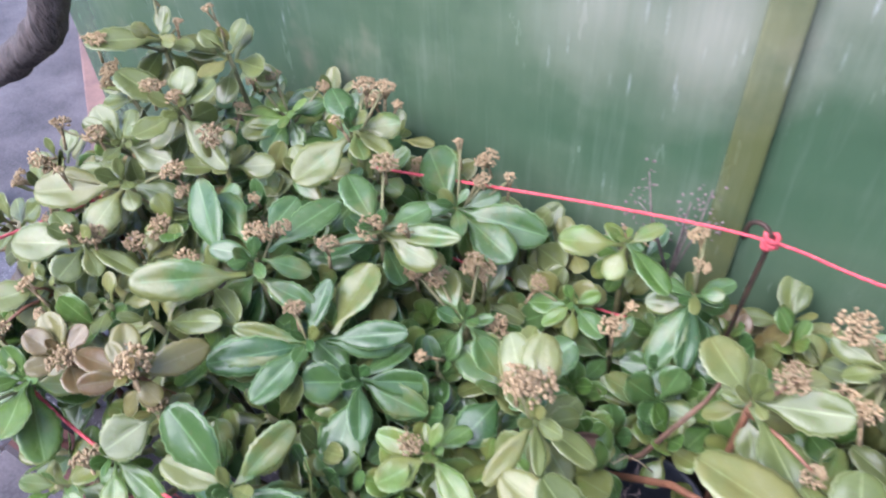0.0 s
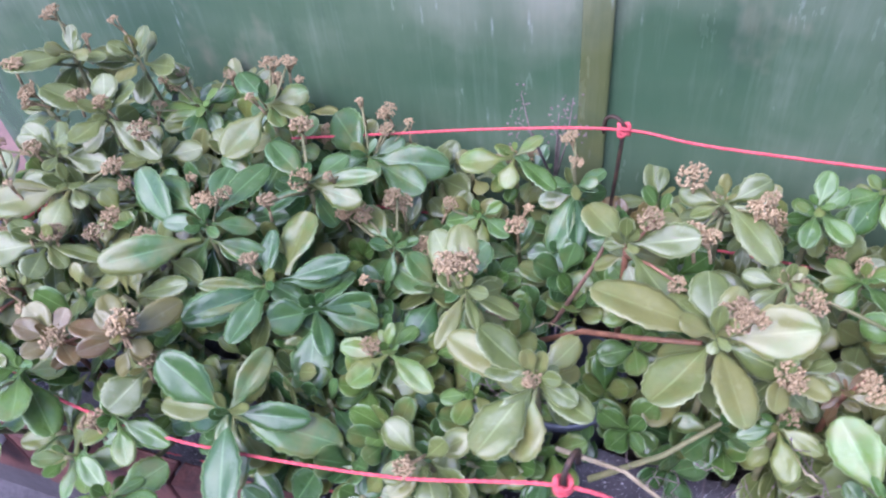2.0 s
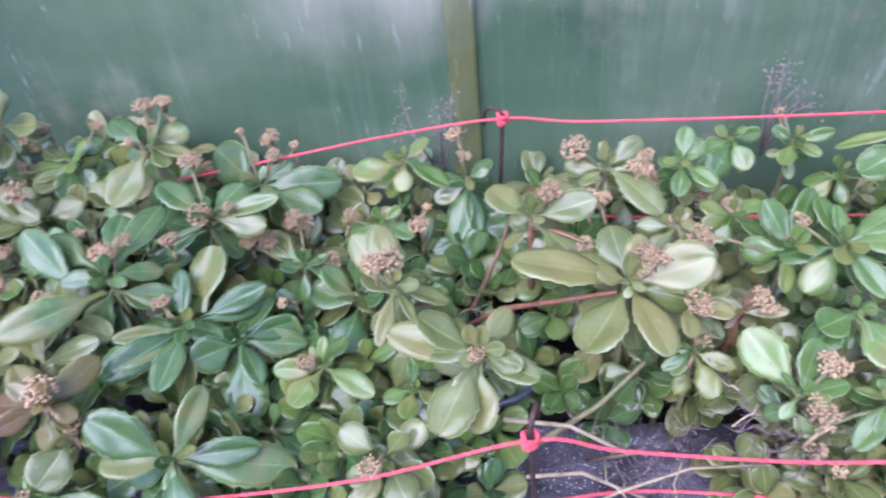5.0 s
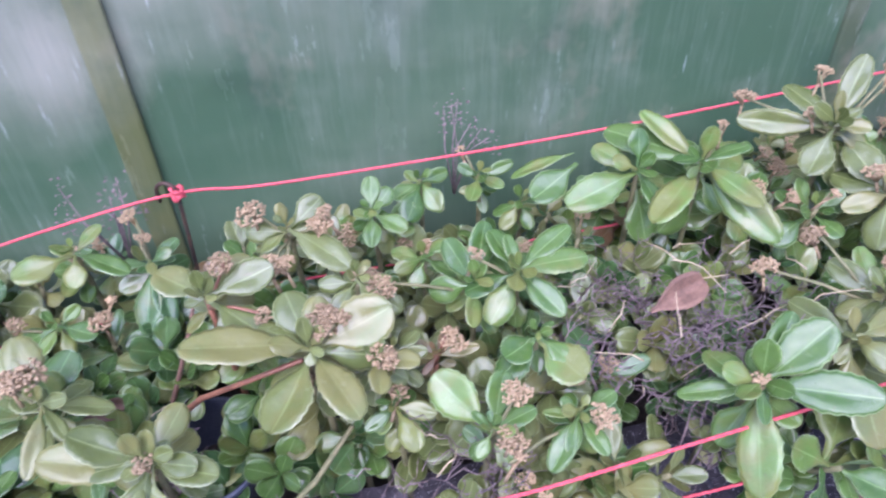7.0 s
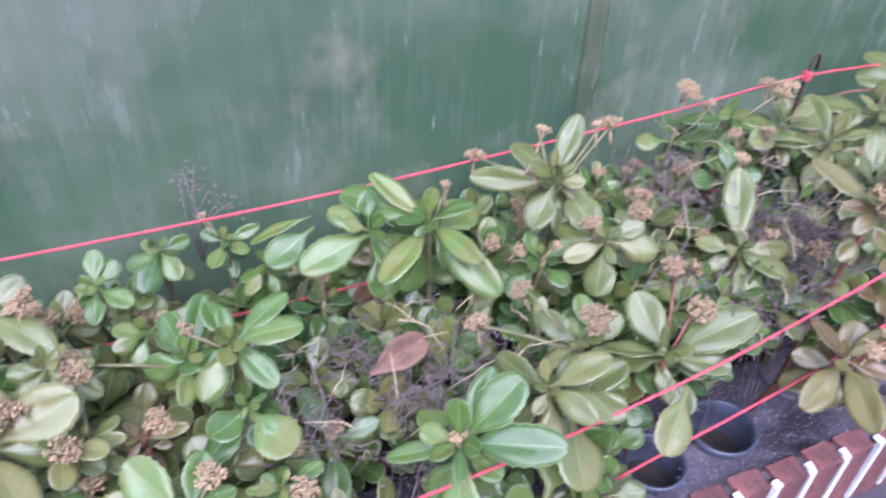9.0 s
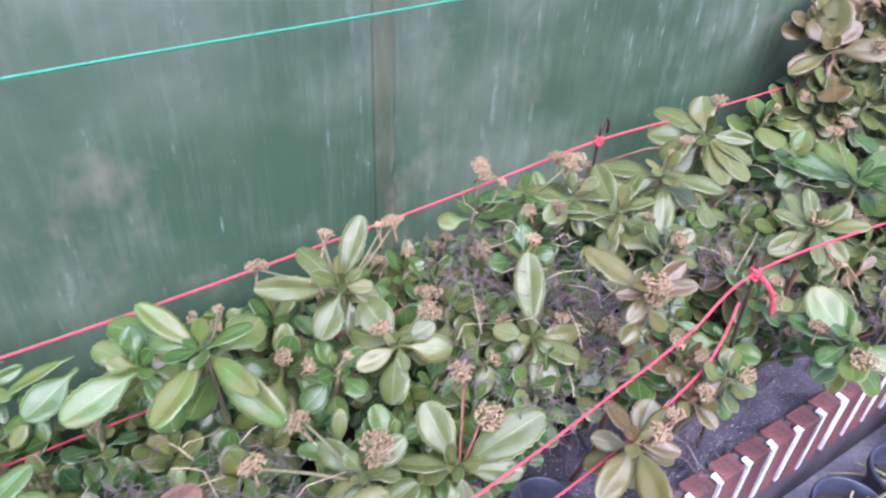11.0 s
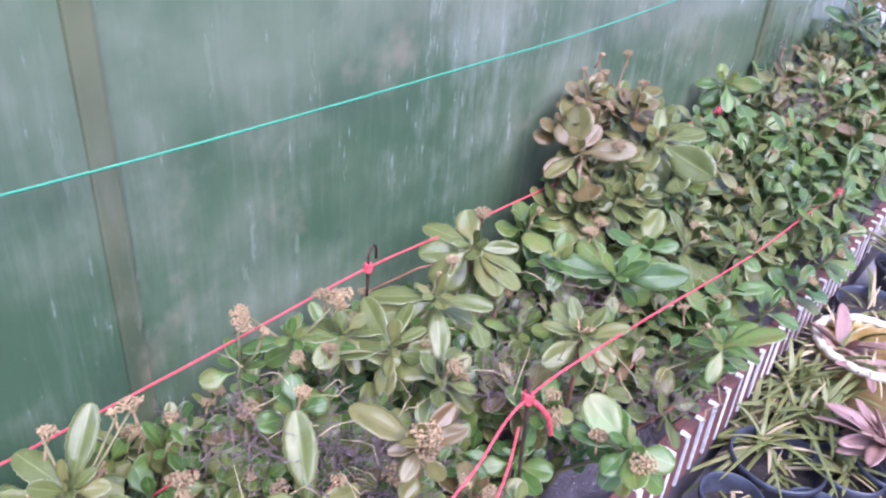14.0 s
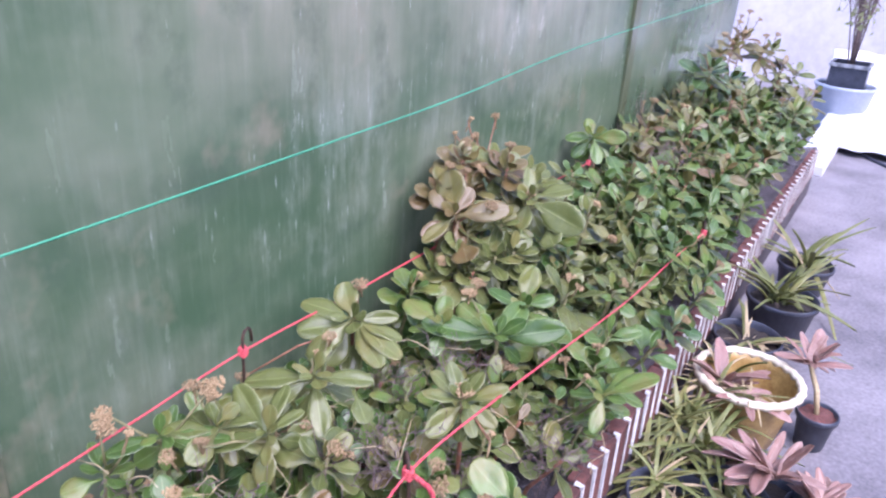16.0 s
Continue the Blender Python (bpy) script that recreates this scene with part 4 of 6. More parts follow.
plant(0.455, -0.338, 0.414, "green", (0.28, -0.28), ((-122, 84, 0.42), (160, 64, 0.28), (38, 69, 0.34), (15, 75, 0.5), (-33, 87, 0.4), (-29, 62, 0.24), (-116, 35, 0.36), (78, 32, 0.4)), ((-0.005, -0.008, 0.016, 0),))
plant(0.543, -0.324, 0.430, "olive", (0.28, -0.35), ((-149, 25, 0.5), (-46, 58, 0.42), (-2, 61, 0.45), (-72, 49, 0.45), (119, 58, 0.4)))
plant(0.672, -0.096, 0.475, "olive", (0.42, -0.43), ((-147, 60, 0.55), (143, 95, 0.3), (96, 68, 0.4), (35, 80, 0.34), (-39, 35, 0.5), (0, 29, 0.45)), ((-0.002, 0.039, 0.04, 1), (0.07, 0.007, 0.057, 4), (0.054, 0.01, 0.051, 2), (-0.073, 0.057, 0.016, 4), (-0.02, 0.008, 0.016, 0)))
plant(0.159, -0.244, 0.435, "olive", (0.39, 0.01), ((82, 49, 0.56), (-20, 37, 0.52), (-93, 33, 0.6), (143, 38, 0.5)), ((0.0, -0.011, 0.015, 4),))
plant(0.212, -0.225, 0.399, "red", (0.38, -0.04), ((-5, 40, 0.3), (-133, 20, 0.35), (128, 22, 0.35), (52, 31, 0.3)), ((0.01, 0.002, 0.021, 4),))
plant(0.262, -0.173, 0.425, "green", (0.43, -0.09), ((-107, 44, 0.42), (176, 42, 0.62), (16, 20, 0.5), (106, 54, 0.45), (63, 61, 0.42)), ((-0.099, 0.014, 0.017, 5),))
plant(0.237, -0.316, 0.403, "green", (0.32, -0.07), ((63, 51, 0.5), (14, 39, 0.45), (125, 65, 0.55), (-133, 24, 0.5), (126, 22, 0.4)), ((0.025, 0.014, 0.026, 4), (0.007, -0.018, 0.014, 4)))
plant(0.311, -0.315, 0.397, "green", (0.31, -0.14), ((18, 36, 0.5), (-72, 38, 0.42), (-121, 32, 0.45), (161, 30, 0.35), (-136, 52, 0.4)), ((0.009, -0.017, 0.015, 4), (-0.068, -0.028, 0.0, 2)))
plant(0.156, -0.174, 0.457, "olive", (0.45, 0.01), ((176, 33, 0.5), (-46, 46, 0.45), (60, 22, 0.55), (-130, 37, 0.5), (-62, 30, 0.5)))
plant(0.703, -0.166, 0.431, "olive", (0.39, -0.35), ((91, 69, 0.55), (119, 58, 0.55), (173, 50, 0.45), (-137, 60, 0.6), (-5, 45, 0.55), (-42, 56, 0.55), (-108, 29, 0.5)), ((0.042, 0.014, 0.042, 5), (0.039, 0.002, 0.036, 4), (-0.01, 0.01, 0.022, 4)))
plant(0.843, -0.220, 0.420, "olive", (0.33, -0.43), ((180, 37, 0.5), (125, 46, 0.5), (-114, 66, 0.5), (-69, 56, 0.5), (53, 97, 0.36), (-37, 52, 0.45), (42, 55, 0.3), (-81, 31, 0.45)), ((0.027, -0.011, 0.029, 0),))
plant(0.687, -0.308, 0.400, "olive", (0.29, -0.35), ((-38, 61, 0.42), (-6, 94, 0.45), (83, 70, 0.5), (136, 61, 0.36), (-141, 69, 0.52, -3, -36), (-105, 23, 0.6, -15, -3)), ((0.039, 0.018, 0.04, 5), (0.044, 0.061, 0.055, 4)))
plant(0.579, -0.305, 0.377, "olive", (0.30, -0.26), ((-105, 83, 0.6), (117, 77, 0.45), (4, 70, 0.45), (-41, 59, 0.5), (128, 29, 0.4), (-157, 30, 0.5)))
plant(0.598, -0.289, 0.430, "olive", (0.33, -0.29), ((113, 52, 0.45), (9, 48, 0.5), (174, 40, 0.5), (-150, 43, 0.4)), ((0.016, 0.005, 0.026, 5), (0.014, -0.002, 0.024, 4), (-0.083, 0.048, 0.012, 4), (-0.03, 0.056, 0.031, 4)))
plant(0.868, -0.365, 0.380, "red", (0.22, -0.44), ((-163, 72, 0.42), (-114, 81, 0.4), (-49, 46, 0.4), (0, 54, 0.4), (78, 54, 0.4)), ((0.011, -0.012, 0.023, 4), (0.032, -0.013, 0.033, 1)))
plant(0.956, -0.048, 0.475, "green", (0.41, -0.49), ((108, 15, 0.4), (-72, 36, 0.4), (-57, 77, 0.4), (141, 59, 0.4)), ((-0.034, 0.055, 0.031, 4), (0.051, -0.019, 0.04, 4), (-0.011, -0.034, -0.0, 1)))
plant(1.029, -0.144, 0.480, "olive", (0.34, -0.53), ((70, 76, 0.4), (26, 67, 0.36), (132, 67, 0.4), (-152, 36, 0.5), (-18, 47, 0.4)), ((-0.062, 0.04, 0.002, 1),))
plant(1.136, -0.116, 0.485, "olive", (0.34, -0.44), ((144, 102, 0.3), (149, 77, 0.4), (-135, 79, 0.36), (120, 89, 0.4), (-56, 76, 0.36), (-123, 51, 0.55, 14, -51), (33, 65, 0.6), (96, 32, 0.4)), ((0.005, 0.008, 0.027, 2), (0.036, 0.007, 0.041, 1)))
plant(0.999, -0.093, 0.480, "olive", (0.37, -0.36), ((123, 64, 0.42), (-174, 51, 0.6), (-67, 74, 0.42), (-28, 60, 0.36), (49, 45, 0.4)), ((0.019, 0.027, 0.04, 5), (0.005, 0.042, 0.04, 4)))
plant(1.283, -0.057, 0.481, "olive", (0.34, -0.49), ((137, 82, 0.5), (-118, 89, 0.4), (-98, 96, 0.36), (-78, 79, 0.36), (96, 83, 0.42), (-51, 70, 0.32), (48, 63, 0.6), (169, 61, 0.5)), ((0.036, 0.013, 0.046, 4), (-0.162, 0.065, -0.04, 1)))
plant(1.589, -0.037, 0.545, "red", (0.30, -0.61), ((-141, 54, 0.95, -35, -33), (154, 72, 0.5), (62, 68, 0.65), (35, 88, 0.65), (-56, 95, 0.45), (161, 77, 0.4), (-131, 55, 0.5), (0, 63, 0.5)), ((0.036, -0.05, 0.029, 4), (0.057, 0.016, 0.069, 4)))
plant(1.787, 0.026, 0.580, "red", (0.30, -0.66), ((-36, 105, 0.4), (102, 66, 0.36), (-38, 51, 0.5), (-120, 64, 0.5), (60, 66, 0.3), (-74, 70, 0.4)), ((0.069, 0.016, 0.083, 1), (0.034, 0.062, 0.075, 2), (-0.001, 0.067, 0.05, 2), (0.019, 0.029, 0.05, 1)))
plant(1.721, -0.115, 0.558, "olive", (0.25, -0.65), ((-148, 41, 0.95, -57, -11), (-143, 47, 0.95, -33, -51), (21, 65, 0.42), (82, 61, 0.45), (-172, 59, 0.6), (-103, 122, 0.5), (-43, 87, 0.5), (-100, 58, 0.4)), ((-0.01, -0.001, 0.015, 1),))
plant(1.223, -0.289, 0.475, "olive", (0.22, -0.49), ((165, 64, 0.45), (71, 60, 0.36), (48, 57, 0.36), (-44, 60, 0.36), (-100, 52, 0.4), (-133, 50, 0.45), (114, 54, 0.4), (-7, 44, 0.5)), ((-0.004, 0.001, 0.019, 5), (-0.031, -0.057, -0.01, 2)))
plant(1.395, -0.145, 0.450, "green", (0.27, -0.53), ((118, 54, 0.36), (-62, 81, 0.38), (25, 56, 0.55), (74, 76, 0.6), (-165, 51, 0.5)), ((0.069, -0.016, 0.057, 4),))
plant(1.527, -0.213, 0.450, "green", (0.22, -0.57), ((165, 79, 0.45), (-105, 107, 0.42), (82, 63, 0.45), (9, 74, 0.5), (-42, 59, 0.5), (-165, 63, 0.4)), ((-0.094, -0.023, -0.045, 5), (-0.047, -0.11, -0.037, 1)))
plant(0.910, -0.303, 0.517, "red", (0.27, -0.35), ((106, 77, 0.42), (0, 50, 0.42), (-34, 47, 0.4), (-163, 38, 0.45), (147, 33, 0.4)), ((-0.003, -0.001, 0.019, 5), (-0.002, -0.011, 0.016, 4)))
plant(1.174, -0.401, 0.400, "green", (0.14, -0.45), ((76, 77, 0.6), (-75, 53, 0.65), (-143, 60, 0.55), (171, 49, 0.55), (52, 48, 0.5), (107, 72, 0.4)), ((-0.012, -0.022, 0.011, 5), (-0.025, 0.03, 0.013, 4)))
plant(1.437, -0.400, 0.410, "green", (0.12, -0.54), ((102, 47, 0.45), (-26, 60, 0.5), (-85, 35, 0.4), (-168, 55, 0.4), (-45, 84, 0.4)), ((-0.007, 0.037, 0.023, 2),))
plant(1.422, -0.228, 0.450, "green", (0.24, -0.52), ((108, 120, 0.36), (130, 26, 0.5), (-60, 104, 0.4), (-7, 86, 0.45), (75, 85, 0.5)), ((0.017, 0.065, 0.049, 4),))
plant(2.371, 0.023, 0.514, "green", (0.24, -0.70), ((159, 74, 0.5), (37, 61, 0.5), (-78, 87, 0.5), (-41, 41, 0.5), (120, 75, 0.5), (-147, 80, 0.5)))
plant(0.252, 0.020, 0.407, "green", (0.51, -0.07), ((133, 22, 0.6), (10, 35, 0.5), (-71, 40, 0.6), (-155, 38, 0.6), (-115, 50, 0.6)))
plant(0.321, 0.020, 0.401, "green", (0.50, -0.13), ((3, 43, 0.36), (139, 28, 0.5), (-46, 33, 0.45), (-122, 39, 0.5)), ((-0.012, 0.012, 0.026, 2),))
plant(0.201, -0.010, 0.372, "green", (0.48, -0.03), ((109, 34, 0.7), (-5, 35, 0.7), (-91, 31, 0.6), (-160, 30, 0.6), (23, 46, 0.5)))
plant(0.359, -0.020, 0.385, "green", (0.47, -0.16), ((172, 33, 0.6), (-93, 32, 0.5), (-6, 30, 0.5), (-146, 38, 0.5)))
plant(0.229, -0.105, 0.405, "green", (0.46, -0.06), ((154, 34, 0.6), (-125, 31, 0.6), (-43, 38, 0.5), (32, 33, 0.6), (-158, 34, 0.5)))

# the rest of the plants that can be told apart
rosette(-0.560, -0.030, 0.505, 0.050, 11, "olive", (0.1, -0.4), heads=1, head=2, tall=0.02)
rosette(-0.670, -0.090, 0.455, 0.055, 11, "olive", (-0.3, -0.4), heads=2, head=1)
rosette(-0.655, -0.230, 0.420, 0.055, 11, "olive", (-0.3, -0.5), heads=2, head=1)
rosette(3.440, -0.020, 0.620, 0.080, 12, "red", (-0.2, -0.3), longish=True, heads=2, head=4, tall=0.05)
rosette(3.740, -0.030, 0.660, 0.080, 12, "red", (-0.2, -0.3), longish=True, heads=3, head=4, tall=0.07)
rosette(3.900, -0.120, 0.600, 0.084, 12, "olive", (-0.2, -0.4), longish=True, heads=1, head=4, tall=0.04)
rosette(3.930, -0.230, 0.520, 0.084, 12, "olive", (-0.2, -0.5), longish=True)
rosette(-0.600, -0.365, 0.375, 0.052, 9, "green", (-0.2, -0.5), heads=1, head=0)
rosette(0.642, -0.144, 0.410, 0.040, 10, "green", (0, -0.5), heads=2, head=2)
rosette(0.902, -0.018, 0.453, 0.037, 9, "green", (0.1, -0.3), heads=2, head=4, tall=0.045)
rosette(0.900, -0.130, 0.455, 0.045, 11, "green", (0, -0.5), heads=1, head=1)
rosette(1.061, -0.205, 0.455, 0.050, 11, "olive", (0, -0.5), heads=1, head=1)
rosette(0.990, -0.320, 0.400, 0.046, 10, "red", (0.1, -0.5), heads=2, head=1)
rosette(1.140, -0.300, 0.420, 0.045, 10, "green", (0, -0.6), heads=2, head=1)
rosette(1.560, -0.100, 0.470, 0.064, 9, "olive", (-0.1, -0.9))
rosette(1.740, -0.200, 0.460, 0.052, 11, "olive", (0, -0.5))
rosette(1.872, -0.182, 0.505, 0.054, 11, "olive", (0, -0.5), heads=1, head=1)
rosette(2.065, -0.057, 0.515, 0.058, 11, "green", (0, -0.4))
rosette(1.722, -0.304, 0.435, 0.048, 11, "green", (0, -0.5), heads=1, head=1)
rosette(2.074, -0.241, 0.400, 0.059, 11, "green", (0, -0.5))
rosette(2.300, -0.190, 0.480, 0.067, 12, "green", (0, -0.5), longish=True)
rosette(2.600, -0.050, 0.520, 0.058, 11, "red", (0, -0.4), heads=3, head=4, tall=0.05)
rosette(3.220, -0.050, 0.600, 0.092, 16, "dark", (-0.2, -0.4), longish=True)
rosette(3.320, -0.100, 0.560, 0.088, 14, "dark", (-0.1, -0.6), longish=True)
rosette(3.620, -0.020, 0.640, 0.064, 12, "red", (-0.2, -0.3), heads=3, head=4, tall=0.06)
rosette(3.800, -0.100, 0.600, 0.076, 12, "red", (-0.2, -0.4), longish=True, heads=2, head=4, tall=0.04)
rosette(3.880, -0.180, 0.540, 0.076, 12, "red", (-0.2, -0.5), longish=True)
rosette(3.700, -0.200, 0.520, 0.068, 12, "olive", (-0.2, -0.5), longish=True)

rosette(1.470, -0.035, 0.456, 0.056, 11, "green", (0, -0.5), heads=1, head=2)
rosette(1.535, -0.045, 0.470, 0.058, 11, "olive", (-0.1, -0.6), heads=1, head=1)
rosette(1.600, -0.120, 0.490, 0.066, 11, "olive", (-0.2, -0.7), longish=True)

# taller clump by the sheeting, and plants that hang over the kerb
for hx, hy, hz, hl, hk in ((1.600, -0.060, 0.525, 0.062, "olive"), (1.670, -0.020, 0.575, 0.060, "red"), (1.660, -0.095, 0.530, 0.064, "olive"), (1.760, -0.020, 0.600, 0.062, "olive"),
                           (1.640, -0.135, 0.490, 0.058, "olive"), (1.800, -0.090, 0.560, 0.066, "olive"), (1.860, -0.050, 0.560, 0.062, "olive"), (1.620, 0.005, 0.585, 0.052, "red"),
                           (1.550, -0.075, 0.480, 0.056, "olive"), (1.740, -0.170, 0.490, 0.056, "green"), (1.690, 0.015, 0.620, 0.054, "red"), (1.730, -0.060, 0.610, 0.058, "red")):
    rosette(hx, hy, hz, hl, 15, hk, (-0.15, -0.5), heads=1 if hk == "red" else 0, head=1, tall=0.02)
for k, (hx, hy, hz, hl, hk) in enumerate(((-0.50, -0.395, 0.285, 0.060, "green"), (-0.24, -0.405, 0.265, 0.056, "dark"), (-0.16, -0.375, 0.300, 0.050, "green"), (-0.09, -0.385, 0.330, 0.046, "olive"), (0.53, -0.380, 0.330, 0.062, "green"), (0.60, -0.370, 0.300, 0.046, "olive"), (1.38, -0.375, 0.320, 0.056, "olive"))):
    rosette(hx, hy, hz, hl, 8, hk, (0.0, -0.7), heads=k % 2, head=2)
for hx, hy, hz, hl, hk in ((1.74, -0.385, 0.330, 0.064, "green"), (1.88, -0.395, 0.320, 0.066, "dark"), (2.02, -0.400, 0.330, 0.070, "green"), (2.14, -0.39, 0.34, 0.066, "green"), (2.70, -0.33, 0.42, 0.080, "green"), (3.05, -0.33, 0.43, 0.085, "green"), (3.40, -0.33, 0.46, 0.090, "green"), (3.75, -0.33, 0.46, 0.090, "olive")):
    rosette(hx, hy, hz, hl, 9, hk, (0.0, -0.7), heads=1, head=1)


for hx, hy, hz, hl, hk in ((-0.56, -0.405, 0.385, 0.040, "olive"), (-0.62, -0.400, 0.350, 0.042, "olive"), (-0.655, -0.36, 0.400, 0.042, "olive"), (-0.64, -0.28, 0.420, 0.044, "olive"), (-0.66, -0.20, 0.435, 0.044, "olive"), (-0.57, -0.42, 0.300, 0.044, "green"), (-0.46, -0.42, 0.300, 0.046, "green"), (-0.10, -0.36, 0.372, 0.042, "olive"), (0.97, -0.355, 0.385, 0.036, "red"), (1.02, -0.35, 0.36, 0.036, "green"), (1.0, -0.37, 0.41, 0.036, "olive")):
    rosette(hx, hy, hz, hl, 9, hk, (-0.05, -0.6), heads=1 if hz > 0.36 else 0, head=1)


def canopy(x, y):
    """Height of the foliage over the bed."""
    a = 0.400 + 0.025 * noise.noise(Vector((x * 3.1, y * 3.1, 0.3)))
    a += 0.07 * max(0, 1 - abs(x + 0.52) / 0.22)
    if x > 0.5:
        a += 0.025 * min(1, (x - 0.5) / 0.4)
    a += 0.10 * max(0, 1 - math.hypot((x - 1.68) / 0.30, (y + 0.02) / 0.16))
    if x > 2.0:
        a += 0.05 * min(1, (x - 2.0) / 1.2)
    if y > -0.09 and 1.30 < x < 1.66:
        a -= 0.07
    if y > -0.07 and x < 1.3:
        a -= 0.03
    edge = min(1, max(0, (y + 0.40) / 0.14))
    return a - 0.13 * (1 - edge) ** 2


def clear_of(x, y, z):
    """A height that leaves the measured plants standing free."""
    for a, b, s, c in HEROES:
        if math.hypot(x - a, y - b + 0.02) < 1.0 * s + 0.02:
            z = min(z, c - 0.028)
    return z


def fill(seed, number, gap, x_lo, x_hi, z_lo, z_hi, l_lo, l_hi, heads, small=False):
    """Further plants at random between those that stand already."""
    rnd = random.Random(seed)
    here = [] if small else [(a, b) for a, b, c, s in PLANTS]
    made = tries = 0
    while made < number and tries < 20000:
        tries += 1
        x, y = rnd.uniform(x_lo, x_hi), rnd.uniform(-0.365, 0.060)
        if small and x > 2.0:
            continue
        g = gap
        if any(math.hypot(x - a, y - b) < g for a, b in here):
            continue
        if y < -0.30 and 0.64 < x < 1.34:
            continue
        if any(math.hypot(x - a, y - b + 0.01) < 0.5 * s for a, b, s, c in HEROES):
            continue
        if y < -0.275 and 0.0 < x < 0.19:
            continue
        if not small and ((-0.14 < x < 0.10 and -0.30 < y < -0.10) or (0.38 < x < 0.56 and -0.33 < y < -0.12)):
            continue
        u = noise.noise(Vector((x * 2.2, y * 2.2, 5.1)))
        kind = "olive" if u + rnd.uniform(-0.3, 0.3) > (0.12 if x < 1.0 else 0.0) else ("dark" if rnd.random() < 0.4 and x < 0.6 else "green")
        if x < -0.42 and rnd.random() < 0.75:
            kind = "olive"
        if rnd.random() < (0.03 if small else 0.06) + (0.2 if abs(x - 1.68) < 0.2 and y > -0.15 else 0) + (0.15 if x > 2.4 else 0):
            kind = "red"
        z = clear_of(x, y, canopy(x, y) + rnd.uniform(z_lo, z_hi))
        broad = -0.45 < x < -0.14 and y < -0.08
        if broad and rnd.random() < 0.7:
            kind = "dark"
        here.append((x, y))
        leaf = rnd.uniform(l_lo, l_hi) * (1.3 if broad else 1.0)
        rosette(x, y, z, leaf, rnd.randint(7, 10) if not small else rnd.randint(6, 9), kind, (rnd.uniform(-0.3, 0.3), rnd.uniform(-0.7, -0.1)),
                (rnd.randint(1, 2) if rnd.random() < heads else 0), longish=rnd.random() < (0.8 if broad else 0.5), small=small, tall=rnd.uniform(0, 0.02))
        made += 1


fill(10, 40, 0.040, -0.69, -0.28, -0.05, -0.012, 0.036, 0.052, 0.4)
fill(11, 120, 0.042, -0.28, 1.5, -0.055, -0.012, 0.036, 0.054, 0.35)
fill(13, 70, 0.075, 1.35, 3.92, -0.03, 0.015, 0.068, 0.092, 0.4)


def undergrowth(number, gap):
    """Small leaves low between the stems, past counting: one mesh."""
    rnd = random.Random(12)
    here, blocks = [], []
    tries = 0
    while len(here) < number and tries < 30000:
        tries += 1
        x, y = rnd.uniform(-0.69, 3.9), rnd.uniform(-0.35, 0.06)
        if any(math.hypot(x - a, y - b) < gap for a, b in here) or (y < -0.29 and 0.64 < x < 1.34) or (y < -0.26 and (0.0 < x < 0.2 or 0.36 < x < 0.44)):
            continue
        here.append((x, y))
        z = clear_of(x, y, canopy(x, y) + rnd.uniform(-0.13, -0.03))
        u = noise.noise(Vector((x * 2.2, y * 2.2, 5.1)))
        kind = "olive" if u + rnd.uniform(-0.3, 0.3) > 0.18 else rnd.choice(("dark", "green", "green"))
        leaf, a0, n = rnd.uniform(0.028, 0.048), rnd.uniform(0, 6), rnd.randint(8, 12)
        tilt = Euler((rnd.uniform(0.1, 0.8), rnd.uniform(-0.4, 0.4), 0)).to_matrix().to_4x4()
        for i in range(n):
            f = i / (n - 1)
            m = Matrix.Translation((x, y, z)) @ tilt @ Matrix.Translation((0, 0, -0.04 * f)) @ Euler((rnd.uniform(-0.3, 0.3), 0, a0 + (i // 2) * 1.6 + (i % 2) * math.pi)).to_matrix().to_4x4() @ Euler((0, -radians(60 - 70 * f + rnd.uniform(-12, 12)), 0)).to_matrix().to_4x4() @ Matrix.Scale(leaf * rnd.uniform(0.7, 1.1), 4)
            blocks.append((kind, rnd.randrange(3), m))
    keys = list(LOW_MATS)
    verts, faces, mats, uv = [], [], [], []
    cache = {}
    for kind, k, m in blocks:
        if (kind, k) not in cache:
            me = LEAVES[kind + "_small"][k]
            cache[kind, k] = (np.array([v.co[:] for v in me.vertices]), [tuple(p.vertices) for p in me.polygons], [tuple(d.uv) for d in me.uv_layers[0].data])
        co, fs, us = cache[kind, k]
        mm = np.array(m)
        base = len(verts)
        verts.extend(map(tuple, co @ mm[:3, :3].T + mm[:3, 3]))
        faces.extend(tuple(i + base for i in f) for f in fs)
        mats.extend([keys.index(kind)] * len(fs))
        uv.extend(us)
    me = bpy.data.meshes.new("undergrowth")
    me.from_pydata(verts, [], faces)
    for k in keys:
        me.materials.append(LOW_MATS[k])
    me.polygons.foreach_set("material_index", mats)
    me.polygons.foreach_set("use_smooth", [True] * len(faces))
    lay = me.uv_layers.new(name="UVMap")
    lay.data.foreach_set("uv", [c for p in uv for c in p])
    me.update()
    return tagged(new("undergrowth", me), "dense small glossy leaves low between the succulent stems", "plants", kind="stuff")


undergrowth(1100, 0.028)


